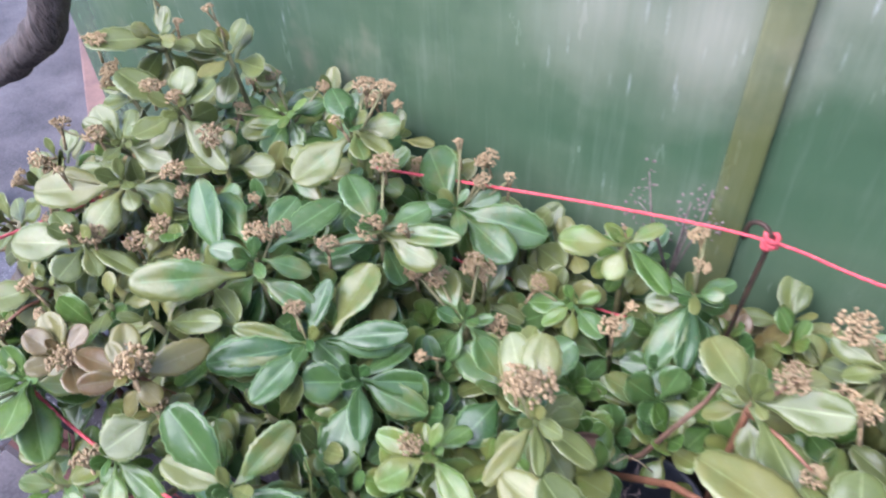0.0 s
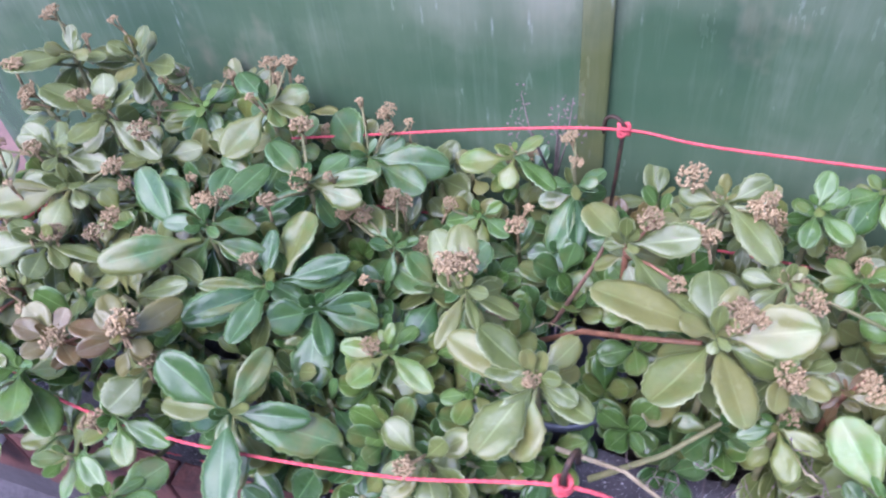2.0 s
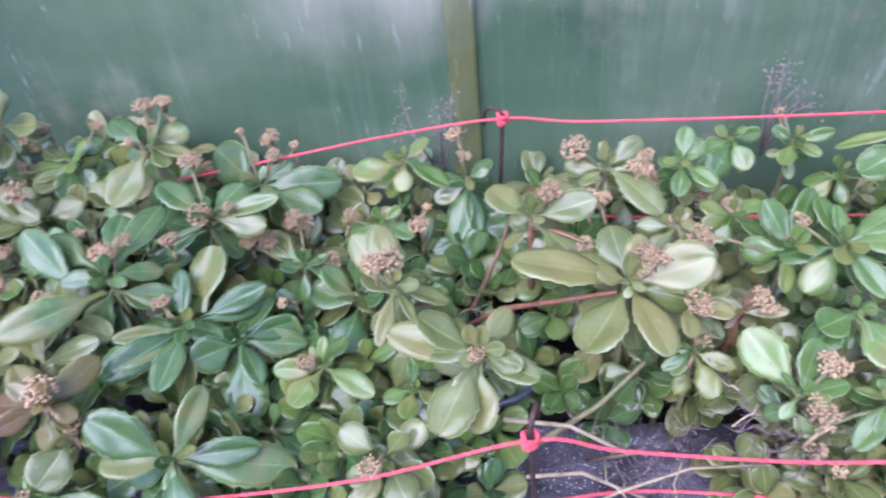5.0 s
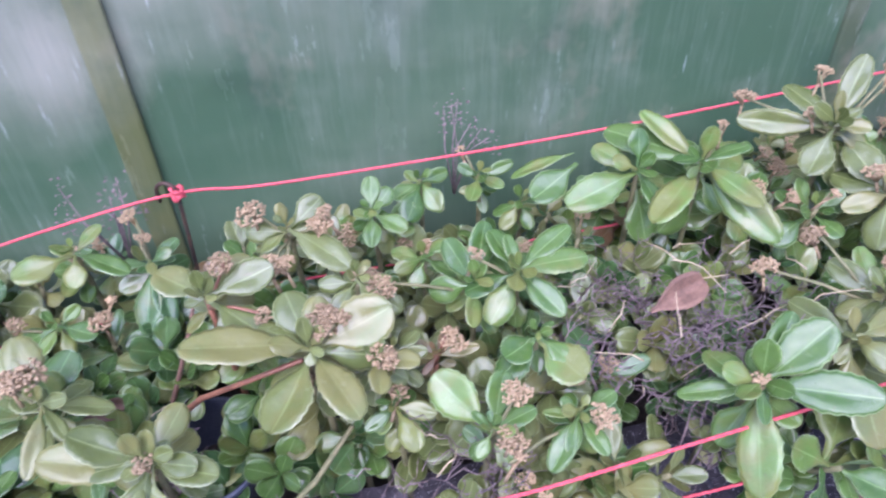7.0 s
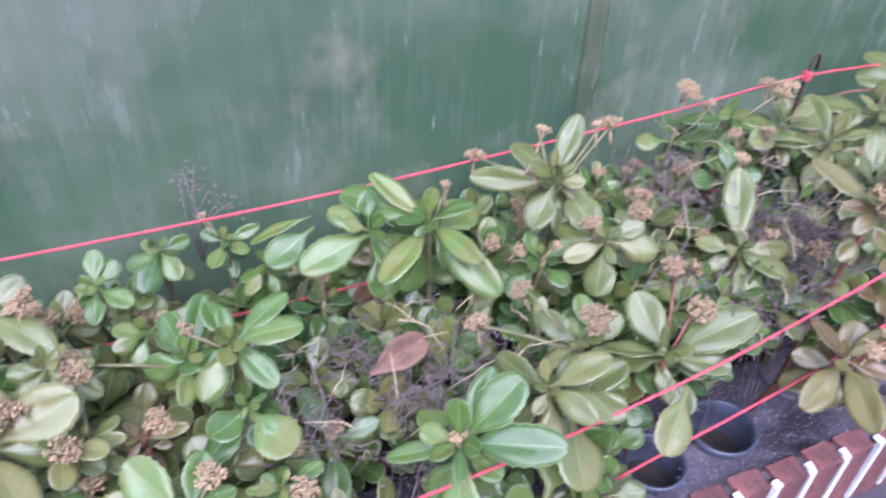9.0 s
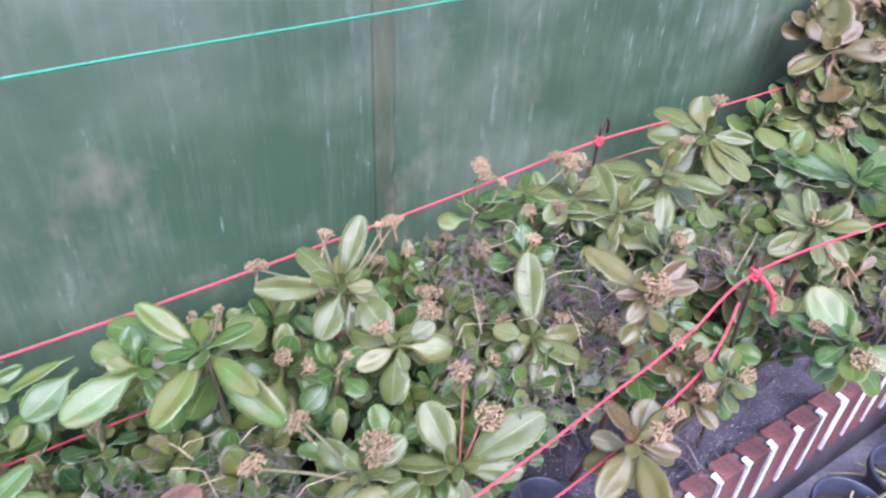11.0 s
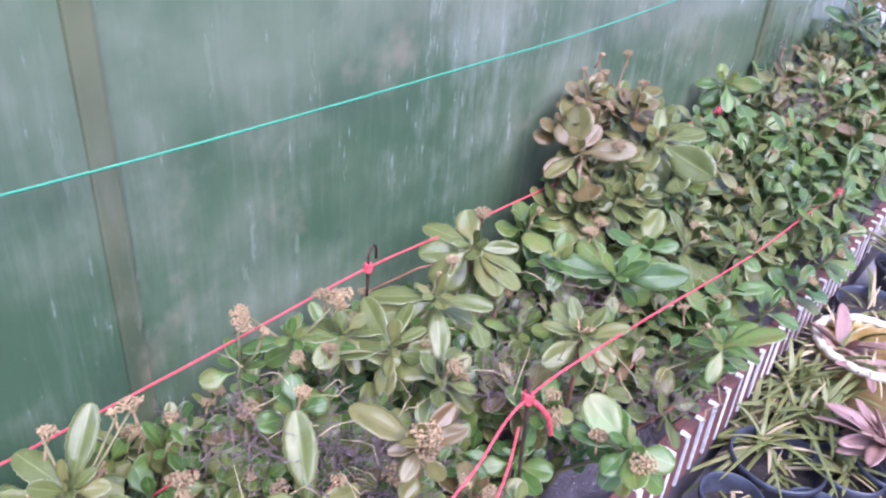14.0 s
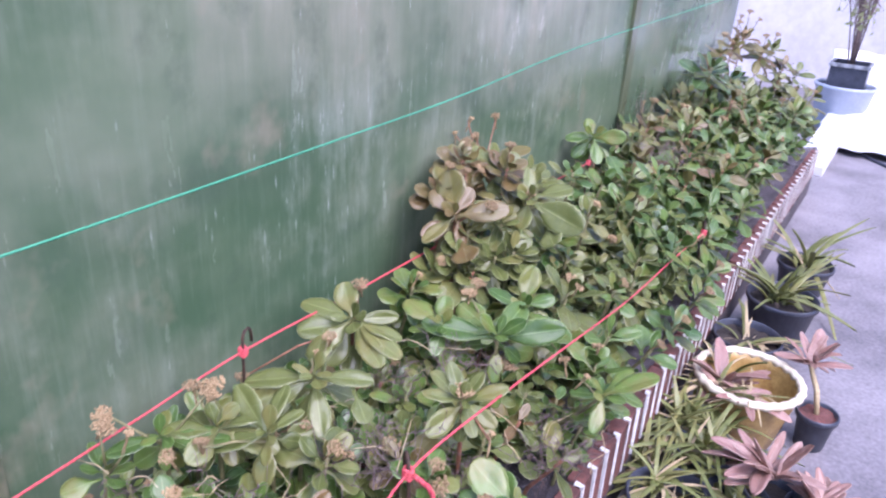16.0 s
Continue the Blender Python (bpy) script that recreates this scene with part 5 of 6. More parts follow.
# ---- dead twigs and litter in the bed ----
def twig_bunch(x, y, z, spread, n, seed, label, pale=0.0):
    rnd = random.Random(seed)
    th = tagged(new("dead_twigs"), label, "dead plant", group="dead flower stalks", kind="stuff")
    th.location = (x, y, 0.16)
    bm = bmesh.new()
    straws = bmesh.new()
    h = z - 0.16
    for i in range(n // 9):
        a = rnd.uniform(0, math.tau)
        p = Vector((rnd.uniform(-1, 1) * spread, rnd.uniform(-1, 1) * spread, h - rnd.uniform(0.0, 0.03)))
        q = p + Vector((math.cos(a) * spread * rnd.uniform(0.4, 1.0), math.sin(a) * spread * rnd.uniform(0.4, 1.0), rnd.uniform(-0.01, 0.035)))
        m = p.lerp(q, 0.5) + Vector((rnd.uniform(-1, 1), rnd.uniform(-1, 1), rnd.uniform(-0.3, 1))) * spread * 0.18
        add_tube(straws, [p, p.lerp(m, 0.6) + Vector((0, 0, 0.003)), m, q], [0.0008, 0.0007, 0.0006, 0.0004], 4)
    part("straw", straws, M_STRAW, th, "thin pale dry stalks")
    for i in range(int(n * 0.62)):
        a, d = rnd.uniform(0, math.tau), 1.3 * spread * math.sqrt(rnd.random())
        c = rnd.uniform(0, math.tau)
        p = Vector((0.7 * spread * math.cos(c), 0.7 * spread * math.sin(c), h - 0.06)) if i % 9 else Vector((0, 0, 0))
        q = Vector((d * math.cos(a), d * math.sin(a), h + rnd.uniform(-0.05, 0.015)))
        line = [p.lerp(q, k / 5) + Vector((rnd.uniform(-1, 1), rnd.uniform(-1, 1), rnd.uniform(-0.6, 1))) * spread * (0.16 if 0 < k < 5 else 0) for k in range(6)]
        fat = rnd.choice((0.4, 0.5, 0.6, 1.0))
        add_tube(bm, line, [fat * r for r in (0.0011, 0.0010, 0.0008, 0.0007, 0.0005, 0.0004)], 4)
        for k in range(4):
            s = rnd.choice(line[1:])
            e = s + Vector((rnd.uniform(-1, 1), rnd.uniform(-1, 1), rnd.uniform(-0.6, 0.8))) * 0.020
            mm = s.lerp(e, 0.5) + Vector((rnd.uniform(-1, 1), rnd.uniform(-1, 1), rnd.uniform(-1, 1))) * 0.006
            add_tube(bm, [s, mm, e], [0.0006, 0.0005, 0.0004], 3)
            for b in range(2):
                bmesh.ops.create_icosphere(bm, subdivisions=1, radius=rnd.uniform(0.0006, 0.0013), matrix=Matrix.Translation(mm.lerp(e, rnd.random())))
    part("tangle", bm, M_TWIG, th)
    return th


twig_bunch(0.465, -0.225, 0.42, 0.075, 60, 1, "tangle of dead purplish-brown flower stalks")
twig_bunch(0.405, -0.165, 0.405, 0.05, 28, 2, "small tangle of dead brown flower stalks")
twig_bunch(0.440, -0.300, 0.36, 0.05, 30, 3, "hanging tangle of dead brown stalks")
twig_bunch(0.895, -0.270, 0.455, 0.05, 46, 4, "dead purplish flower stalks among bronze leaves")
twig_bunch(1.010, -0.225, 0.44, 0.05, 26, 5, "dry grey twigs between the succulents")
twig_bunch(0.860, -0.060, 0.47, 0.06, 26, 6, "dry pale twigs beside the sheeting")
twig_bunch(0.225, -0.320, 0.40, 0.045, 26, 7, "dry grey twigs lying over pale leaves")
twig_bunch(1.220, -0.310, 0.40, 0.06, 36, 8, "dry grey tangle of stalks at the bed's edge")
twig_bunch(-0.120, -0.270, 0.31, 0.05, 22, 9, "dark withered stalks low in the bed")
twig_bunch(1.130, -0.215, 0.47, 0.075, 30, 11, "fine pale twigs over the olive leaves")
twig_bunch(0.930, -0.170, 0.475, 0.065, 26, 12, "fine pale twigs over the olive leaves")
twig_bunch(0.560, -0.240, 0.43, 0.060, 26, 13, "dead brown flower stalks between broad leaves")
twig_bunch(0.350, -0.250, 0.42, 0.050, 24, 14, "fine dry stalks over the green leaves")
twig_bunch(1.000, -0.350, 0.33, 0.050, 24, 15, "dry grey stalks hanging over the ledge")
twig_bunch(1.380, -0.200, 0.46, 0.070, 26, 16, "fine dry stalks over the green leaves")
twig_bunch(0.925, -0.205, 0.475, 0.060, 40, 17, "dead purplish flower stalks among bronze leaves")
twig_bunch(0.800, -0.300, 0.44, 0.050, 30, 18, "dead purplish flower stalks among bronze leaves")
twig_bunch(0.130, -0.320, 0.33, 0.055, 24, 19, "pale dry twigs lying over dark soil")
twig_bunch(0.830, -0.130, 0.480, 0.060, 22, 20, "dead purplish flower stalks over dull leaves")
twig_bunch(0.760, -0.220, 0.460, 0.055, 20, 21, "dead purplish flower stalks over dull leaves")
twig_bunch(1.387, -0.365, 0.385, 0.070, 46, 22, "dry grey tangle of stalks at the bed's edge")
twig_bunch(0.955, -0.230, 0.43, 0.050, 50, 23, "dead purplish flower stalks among bronze leaves")
twig_bunch(1.290, -0.153, 0.44, 0.045, 26, 24, "fine dry stalks over the green leaves")
twig_bunch(1.123, -0.195, 0.455, 0.060, 26, 25, "fine pale twigs over the olive leaves")
twig_bunch(-0.060, -0.200, 0.33, 0.045, 26, 26, "dark withered stalks low in the bed")
twig_bunch(2.55, -0.12, 0.50, 0.10, 40, 10, "dry brown flower stalks above the leaves")


def seed_wisp(x, y, z, seed, lean):
    rnd = random.Random(seed)
    th = tagged(new("seed_wisp"), "thin withered stalks with tiny seed heads", "weed", group="seed wisps", kind="stuff")
    th.location = (x, y, 0.16)
    bm = bmesh.new()
    for i in range(6):
        q = Vector((rnd.uniform(-0.035, 0.035) + lean, rnd.uniform(-0.01, 0.02), z - 0.16 + rnd.uniform(-0.045, 0.01)))
        add_tube(bm, [(0, 0, z - 0.27), Vector((q.x * 0.5 + rnd.uniform(-0.01, 0.01), q.y * 0.5, z - 0.21)), q], [0.0012, 0.0009, 0.0006], 4)
        for k in range(16):
            p = q + Vector((rnd.uniform(-1, 1), rnd.uniform(-1, 1), rnd.uniform(-2.6, 0.6))) * 0.011
            bmesh.ops.create_icosphere(bm, subdivisions=1, radius=rnd.uniform(0.0008, 0.0018), matrix=Matrix.Translation(p))
    part("wisp", bm, M_TWIG, th)


seed_wisp(0.295, 0.035, 0.482, 1, 0.02)
seed_wisp(-0.075, 0.020, 0.470, 2, -0.01)
seed_wisp(2.62, -0.02, 0.60, 3, 0.0)

dead = leaf_mesh("leaf", 0.064, 0.030, M_DEAD, 0.10, 0.7, False, 0.08, 1.1, 1.2, 0.0006)
d = tagged(new("dead_leaf", dead), "curled reddish-brown dead leaf on the twigs", "leaf")
d.matrix_world = pose(0.410, -0.236, 0.412, 32, -10, 14)
d = tagged(new("dead_leaf", dead), "curled brown dead leaf low between the plants", "leaf")
d.matrix_world = pose(-0.085, -0.215, 0.40, 60, 25, 40) @ Matrix.Scale(0.6, 4)


def runner(pts, r, mat, label, name="bare_stem"):
    bm = bmesh.new()
    add_tube(bm, pts, [r * (1 - 0.4 * k / (len(pts) - 1)) for k in range(len(pts))], 7)
    return tagged(part(name, bm, mat), label, "stem")


runner([(-0.06, -0.17, 0.30), (0.0, -0.185, 0.36), (0.05, -0.215, 0.405), (0.10, -0.232, 0.437)], 0.0034, M_REDSTEM, "bare red succulent stem leaning over the soil")
runner([(-0.07, -0.15, 0.26), (-0.03, -0.16, 0.34), (0.0, -0.13, 0.40), (0.012, -0.10, 0.43)], 0.0028, M_DEAD, "bare brown stem with leaf scars")
runner([(0.00, -0.300, 0.34), (0.06, -0.30, 0.33), (0.11, -0.315, 0.31), (0.16, -0.29, 0.27)], 0.0024, M_TAN, "bare pale stem lying over the soil")
runner([(0.02, -0.335, 0.30), (0.07, -0.33, 0.30), (0.13, -0.345, 0.28), (0.17, -0.35, 0.24)], 0.0021, M_TAN, "bare pale stem lying over the soil")
runner([(0.03, -0.29, 0.28), (0.09, -0.27, 0.32), (0.13, -0.25, 0.36)], 0.0034, M_STEM, "bare green stem between the plants")
runner([(0.05, -0.36, 0.27), (0.10, -0.355, 0.315), (0.16, -0.34, 0.33), (0.23, -0.33, 0.32)], 0.0018, M_TAN, "bare pale stem lying over the soil")
runner([(0.08, -0.29, 0.25), (0.12, -0.32, 0.32), (0.15, -0.345, 0.36)], 0.0018, M_TAN, "bare pale stem lying over the soil")


# ---- pots ----
def pot(x, y, z0, r, h, label, fill_mat=M_SOIL, rim=0.006, fillz=0.75, mat=M_POT, group="black nursery pots"):
    """A tapered nursery pot with a rolled rim, hollow, with its soil."""
    th = tagged(new("plant_pot"), label, "pot", group=group)
    th.location = (x, y, z0)
    bm = bmesh.new()
    add_lathe(bm, [(0.0005, 0.0), (r * 0.72, 0.0), (r * 0.76, 0.004), (r * 0.97, h - 0.016), (r + rim * 0.6, h - 0.014), (r + rim * 0.7, h - 0.003), (r + rim * 0.3, h), (r - 0.001, h - 0.002), (r * 0.94, h - 0.02), (r * 0.74, 0.006), (0.0005, 0.006)], sides=36)
    part("body", bm, mat, th)
    bm = bmesh.new()
    add_disc(bm, r * (0.74 + 0.2 * fillz) + 0.001, (0, 0, h * fillz), 28, 0.004)
    part("soil", bm, fill_mat, th)
    return th


for i, (x, y, r) in enumerate(((-0.02, -0.18, 0.062), (-0.20, -0.33, 0.06), (1.0, -0.25, 0.055), (0.42, -0.30, 0.06))):
    pot(x, y, 0.10, r, 0.10 if i else 0.18, "black plastic pot sunk in the bed's soil", group="pots sunk in the bed", fillz=0.6)

for x, y, r in SUNK:
    pot(x, y, 0.10, r, 0.112, "black plastic pot sunk in the gritty ledge", group="pots sunk in the bed", fillz=0.5)

BLADE = [leaf_mesh("blade", 1.0, w, M_BLADE, c, 0.5, False, 0.0, 0.55, 0.0, 0.022, 12, 4) for w, c in ((0.11, 0.8), (0.095, 1.3), (0.12, 0.4), (0.10, 1.8))]
DRYBLADE = [leaf_mesh("dry_blade", 1.0, w, M_STRAW, c, 0.6, False, 0.0, 0.55, 0.0, 0.008, 12, 4) for w, c in ((0.07, 0.5), (0.09, 0.8), (0.06, 0.2))]
ROSY = [leaf_mesh("leaf", 1.0, w, M_PINK, c, 0.3, False, 0.0, 0.95, 0.8, 0.02, 12, 6) for w, c in ((0.25, 0.12), (0.28, 0.30), (0.22, -0.05))]


def clump(name, label, category, x, y, z, length, n, meshes, seed, lift=(15, 80), dry=None, dry_n=0, group=""):
    """A tuft of blades springing from one point."""
    rnd = random.Random(seed)
    th = tagged(new(name), label, category, group)
    th.location = (x, y, z)
    dry_n = int(dry_n * 0.6)
    if name == "aloe_plant":
        n = int(n * 1.5)
    for i in range(n + dry_n):
        is_dry = i >= n
        o = new("dry_leaf" if is_dry else "leaf", rnd.choice(dry if is_dry else meshes))
        o.parent = th
        s = length * rnd.uniform(0.6, 1.1) * (0.82 if name == "aloe_plant" else 1.0)
        up = rnd.uniform(*lift) if not is_dry else rnd.uniform(-5, 45)
        o.matrix_basis = Matrix.Translation((rnd.uniform(-1, 1) * length * 0.12, rnd.uniform(-1, 1) * length * 0.12, 0)) @ Euler((0, 0, rnd.uniform(0, math.tau))).to_matrix().to_4x4() @ Euler((rnd.uniform(-0.4, 0.4), -radians(up), 0)).to_matrix().to_4x4() @ Matrix.Scale(s, 4)
    return th


GROUND_POT = "black plastic nursery pot on the concrete beside the kerb"
pot(1.660, -0.490, 0.0, 0.078, 0.105, GROUND_POT, fillz=0.6)
pot(1.520, -0.466, 0.0, 0.050, 0.100, GROUND_POT, fillz=0.6)
pot(1.395, -0.480, 0.0, 0.050, 0.095, GROUND_POT, fillz=0.6)
pot(1.742, -0.590, 0.0, 0.058, 0.095, GROUND_POT, fillz=0.7)
pot(1.850, -0.500, 0.0, 0.062, 0.10, GROUND_POT, fillz=0.8)
pot(1.925, -0.455, 0.0, 0.058, 0.10, GROUND_POT, fillz=0.8)
pot(1.80, -0.72, 0.0, 0.055, 0.09, GROUND_POT, fillz=0.8)
pot(2.57, -0.510, 0.0, 0.092, 0.135, GROUND_POT, fillz=0.85)
pot(2.92, -0.520, 0.0, 0.080, 0.11, GROUND_POT, fillz=0.85)
pot(2.32, -0.475, 0.0, 0.080, 0.12, GROUND_POT, fillz=0.85)
pot(2.128, -0.672, 0.0, 0.041, 0.09, "small black pot filled with red gravel", M_BRICK, fillz=0.88)
pot(1.600, -0.580, 0.0, 0.05, 0.09, GROUND_POT, fillz=0.7)
pot(1.27, -0.47, 0.0, 0.05, 0.09, GROUND_POT, fillz=0.7)

TUFT = "clump of narrow olive aloe leaves in a black pot"
clump("aloe_plant", TUFT, "plant", 1.855, -0.50, 0.08, 0.14, 20, BLADE, 21, (20, 85), DRYBLADE, 8, "aloe clumps")
clump("aloe_plant", TUFT, "plant", 1.925, -0.455, 0.08, 0.13, 16, BLADE, 22, (20, 85), DRYBLADE, 8, "aloe clumps")
clump("aloe_plant", TUFT, "plant", 1.88, -0.43, 0.09, 0.14, 16, BLADE, 41, (10, 80), DRYBLADE, 8, "aloe clumps")
clump("aloe_plant", TUFT, "plant", 2.0, -0.47, 0.10, 0.13, 12, BLADE, 42, (10, 80), DRYBLADE, 12, "aloe clumps")
clump("aloe_plant", TUFT, "plant", 1.60, -0.505, 0.06, 0.10, 8, BLADE, 43, (10, 70), DRYBLADE, 14, "aloe clumps")
clump("aloe_plant", TUFT, "plant", 1.74, -0.585, 0.075, 0.11, 10, BLADE, 44, (10, 80), DRYBLADE, 10, "aloe clumps")
clump("aloe_plant", TUFT, "plant", 1.74, -0.425, 0.06, 0.13, 12, BLADE, 45, (20, 80), DRYBLADE, 10, "aloe clumps")
clump("aloe_plant", TUFT, "plant", 1.27, -0.47, 0.06, 0.09, 3, BLADE, 46, (10, 70), DRYBLADE, 9, "aloe clumps")
clump("aloe_plant", TUFT, "plant", 1.80, -0.545, 0.07, 0.10, 10, BLADE, 23, (20, 80), DRYBLADE, 5, "aloe clumps")
clump("aloe_plant", TUFT, "plant", 1.66, -0.49, 0.06, 0.08, 4, BLADE, 24, (35, 80), DRYBLADE, 9, "aloe clumps")
clump("aloe_plant", TUFT, "plant", 2.57, -0.50, 0.11, 0.20, 18, BLADE, 25, (35, 88), DRYBLADE, 6, "aloe clumps")
clump("aloe_plant", TUFT, "plant", 2.92, -0.52, 0.09, 0.20, 12, BLADE, 26, (30, 85), DRYBLADE, 6, "aloe clumps")
clump("aloe_plant", "withered straw-coloured clump in a black pot", "plant", 2.32, -0.475, 0.10, 0.15, 4, BLADE, 27, (5, 60), DRYBLADE, 34, "aloe clumps")
clump("aloe_plant", "withered straw-coloured clump in a black pot", "plant", 1.52, -0.466, 0.06, 0.10, 2, BLADE, 28, (20, 60), DRYBLADE, 8, "aloe clumps")
clump("aloe_plant", "withered straw-coloured clump in a black pot", "plant", 1.395, -0.48, 0.06, 0.09, 2, BLADE, 29, (20, 60), DRYBLADE, 6, "aloe clumps")

ROSE = "dusty pink succulent rosette with pointed leaves"
pot(1.790, -0.640, 0.0, 0.05, 0.10, GROUND_POT, fillz=0.8)
clump("pink_rosette", ROSE, "plant", 1.80, -0.628, 0.125, 0.105, 26, ROSY, 31, (0, 62), group="pink rosettes")
clump("pink_rosette", ROSE, "plant", 1.785, -0.722, 0.105, 0.085, 24, ROSY, 32, (0, 65), group="pink rosettes")
rose = clump("pink_rosette", ROSE + " on a bare stalk", "plant", 2.19, -0.628, 0.165, 0.085, 22, ROSY, 33, (0, 60), group="pink rosettes")
bm = bmesh.new()
add_tube(bm, [(-0.062, -0.044, -0.09), (-0.04, -0.03, -0.04), (0, 0, 0)], [0.006, 0.006, 0.005], 7)
part("stalk", bm, M_STRAW, rose)

yel = tagged(new("yellow_bowl"), "yellow glazed bowl with a scalloped cream rim", "pot")
yel.location = (2.065, -0.525, 0.0)
bm = bmesh.new()
add_lathe(bm, [(0.0005, 0), (0.070, 0), (0.078, 0.006), (0.105, 0.135), (0.108, 0.152), (0.101, 0.152), (0.098, 0.135), (0.072, 0.012), (0.0005, 0.012)], sides=48)
part("bowl", bm, M_YELLOW, yel)
bm = bmesh.new()
add_lathe(bm, [(0.106, 0.146), (0.114, 0.147), (0.117, 0.154), (0.113, 0.161), (0.103, 0.161), (0.099, 0.155), (0.101, 0.147), (0.106, 0.146)], sides=96, wave=0.0018, waves=24)
part("rim", bm, M_CREAM, yel, "scalloped cream rim")
bm = bmesh.new()
add_disc(bm, 0.084, (0, 0, 0.065), 30, 0.006)
part("soil", bm, M_DEAD, yel, "brown litter")
clump("withered_plant", "withered pinkish succulent stems hanging over the bowl", "plant", 2.04, -0.475, 0.125, 0.12, 12, ROSY, 35, (-10, 60), DRYBLADE, 34)

clump("withered_plant", "brown withered stems drooping over the yellow bowl", "plant", 1.985, -0.535, 0.150, 0.09, 8, ROSY, 36, (-20, 40), DRYBLADE, 24)
clump("aloe_plant", TUFT, "plant", 1.68, -0.455, 0.09, 0.11, 14, BLADE, 51, (10, 75), DRYBLADE, 12, "aloe clumps")
clump("aloe_plant", TUFT, "plant", 1.80, -0.465, 0.09, 0.12, 16, BLADE, 52, (5, 70), DRYBLADE, 10, "aloe clumps")
clump("aloe_plant", TUFT, "plant", 1.95, -0.515, 0.08, 0.11, 12, BLADE, 53, (10, 70), DRYBLADE, 12, "aloe clumps")
clump("aloe_plant", TUFT, "plant", 2.15, -0.47, 0.09, 0.12, 12, BLADE, 54, (10, 70), DRYBLADE, 12, "aloe clumps")

# ---- far end of the yard ----
blue = tagged(new("blue_tub"), "large pale blue plastic tub against the far wall", "pot")
blue.location = (5.46, -0.31, 0.0)
blue.scale = (0.80, 0.80, 0.80)
bm = bmesh.new()
add_lathe(bm, [(0.0005, 0), (0.15, 0), (0.155, 0.01), (0.20, 0.29), (0.212, 0.295), (0.214, 0.315), (0.20, 0.318), (0.192, 0.30), (0.15, 0.02), (0.0005, 0.02)], sides=40)
part("body", bm, M_BLUE, blue)
bm = bmesh.new()
add_disc(bm, 0.187, (0, 0, 0.27), 30, 0.01)
part("soil", bm, M_SOIL, blue)
crate = tagged(new("black_crate"), "dark square plastic planter standing in the blue tub", "pot")
crate.location = (5.46, -0.31, 0.216)
crate.scale = (0.9, 0.9, 0.95)
bm = bmesh.new()
for lo, hi in (((-0.11, -0.11, 0), (0.11, 0.11, 0.012)), ((-0.11, -0.11, 0.012), (-0.10, 0.11, 0.17)), ((0.10, -0.11, 0.012), (0.11, 0.11, 0.17)), ((-0.10, -0.11, 0.012), (0.10, -0.10, 0.17)), ((-0.10, 0.10, 0.012), (0.10, 0.11, 0.17))):
    add_box(bm, lo, hi)
part("body", bm, M_POT, crate, smooth=False)
bm = bmesh.new()
add_box(bm, (-0.121, -0.121, 0.150), (0.121, -0.111, 0.172), 0.002)
add_box(bm, (-0.121, 0.111, 0.150), (0.121, 0.121, 0.172), 0.002)
add_box(bm, (-0.121, -0.111, 0.150), (-0.111, 0.111, 0.172), 0.002)
add_box(bm, (0.111, -0.111, 0.150), (0.121, 0.111, 0.172), 0.002)
part("rim", bm, M_GREYPVC, crate, "pale worn rim", smooth=False)
bm = bmesh.new()
add_box(bm, (-0.099, -0.099, 0.012), (0.099, 0.099, 0.14))
part("soil", bm, M_SOIL, crate, smooth=False)


def shrub(x, y, z, h, seed, label):
    """A thin bare shrub with sparse small leaves."""
    rnd = random.Random(seed)
    th = tagged(new("shrub"), label, "plant", group="far shrubs")
    th.location = (x, y, z)
    bm = bmesh.new()
    lv = bmesh.new()
    for i in range(12):
        a = rnd.uniform(0, math.tau)
        q = Vector((math.cos(a) * h * rnd.uniform(0.05, 0.35), math.sin(a) * h * rnd.uniform(0.05, 0.35), h * rnd.uniform(0.6, 1.0)))
        m = q * 0.5 + Vector((rnd.uniform(-1, 1), rnd.uniform(-1, 1), 0)) * h * 0.06
        add_tube(bm, [(q.x * 0.1, q.y * 0.1, 0), m, q], [0.005, 0.004, 0.002], 5)
        for k in range(14):
            p = m.lerp(q, rnd.random()) + Vector((rnd.uniform(-1, 1), rnd.uniform(-1, 1), rnd.uniform(-1, 1))) * h * 0.09
            add_tube(bm, [m.lerp(q, rnd.random()), p], [0.0015, 0.001], 3)
            e = Euler((rnd.random() * 6, rnd.random() * 6, rnd.random() * 6)).to_matrix()
            s = rnd.uniform(0.010, 0.022)
            vs = [lv.verts.new(p + e @ Vector(c) * s) for c in ((-1, 0, 0), (-0.2, 0.5, 0.15), (1, 0, 0), (-0.2, -0.5, 0.15))]
            lv.faces.new(vs)
    part("branchwork", bm, M_TWIG, th)
    part("foliage", lv, M_OLIVE, th)


shrub(5.46, -0.31, 0.34, 0.62, 3, "sparse grey-green shrub in a dark planter")

# white cloth lying on the ground
bm = bmesh.new()
n = 26
vv = [[bm.verts.new((4.80 + 1.3 * i / n + 0.05 * noise.noise(Vector((j * 0.3, 0, 2))), -1.15 + 0.80 * j / n + 0.06 * noise.noise(Vector((i * 0.3, 1, 0))) + 0.22 * i / n, 0.012 + 0.05 * (0.5 + 0.5 * noise.noise(Vector((i * 0.25, j * 0.25, 4)))) + (0.32 * max(0, (i - 8) / 18)))) for j in range(n + 1)] for i in range(n + 1)]
for i in range(n):
    for j in range(n):
        bm.faces.new((vv[i][j], vv[i + 1][j], vv[i + 1][j + 1], vv[i][j + 1]))
r = bmesh.ops.extrude_face_region(bm, geom=list(bm.faces))
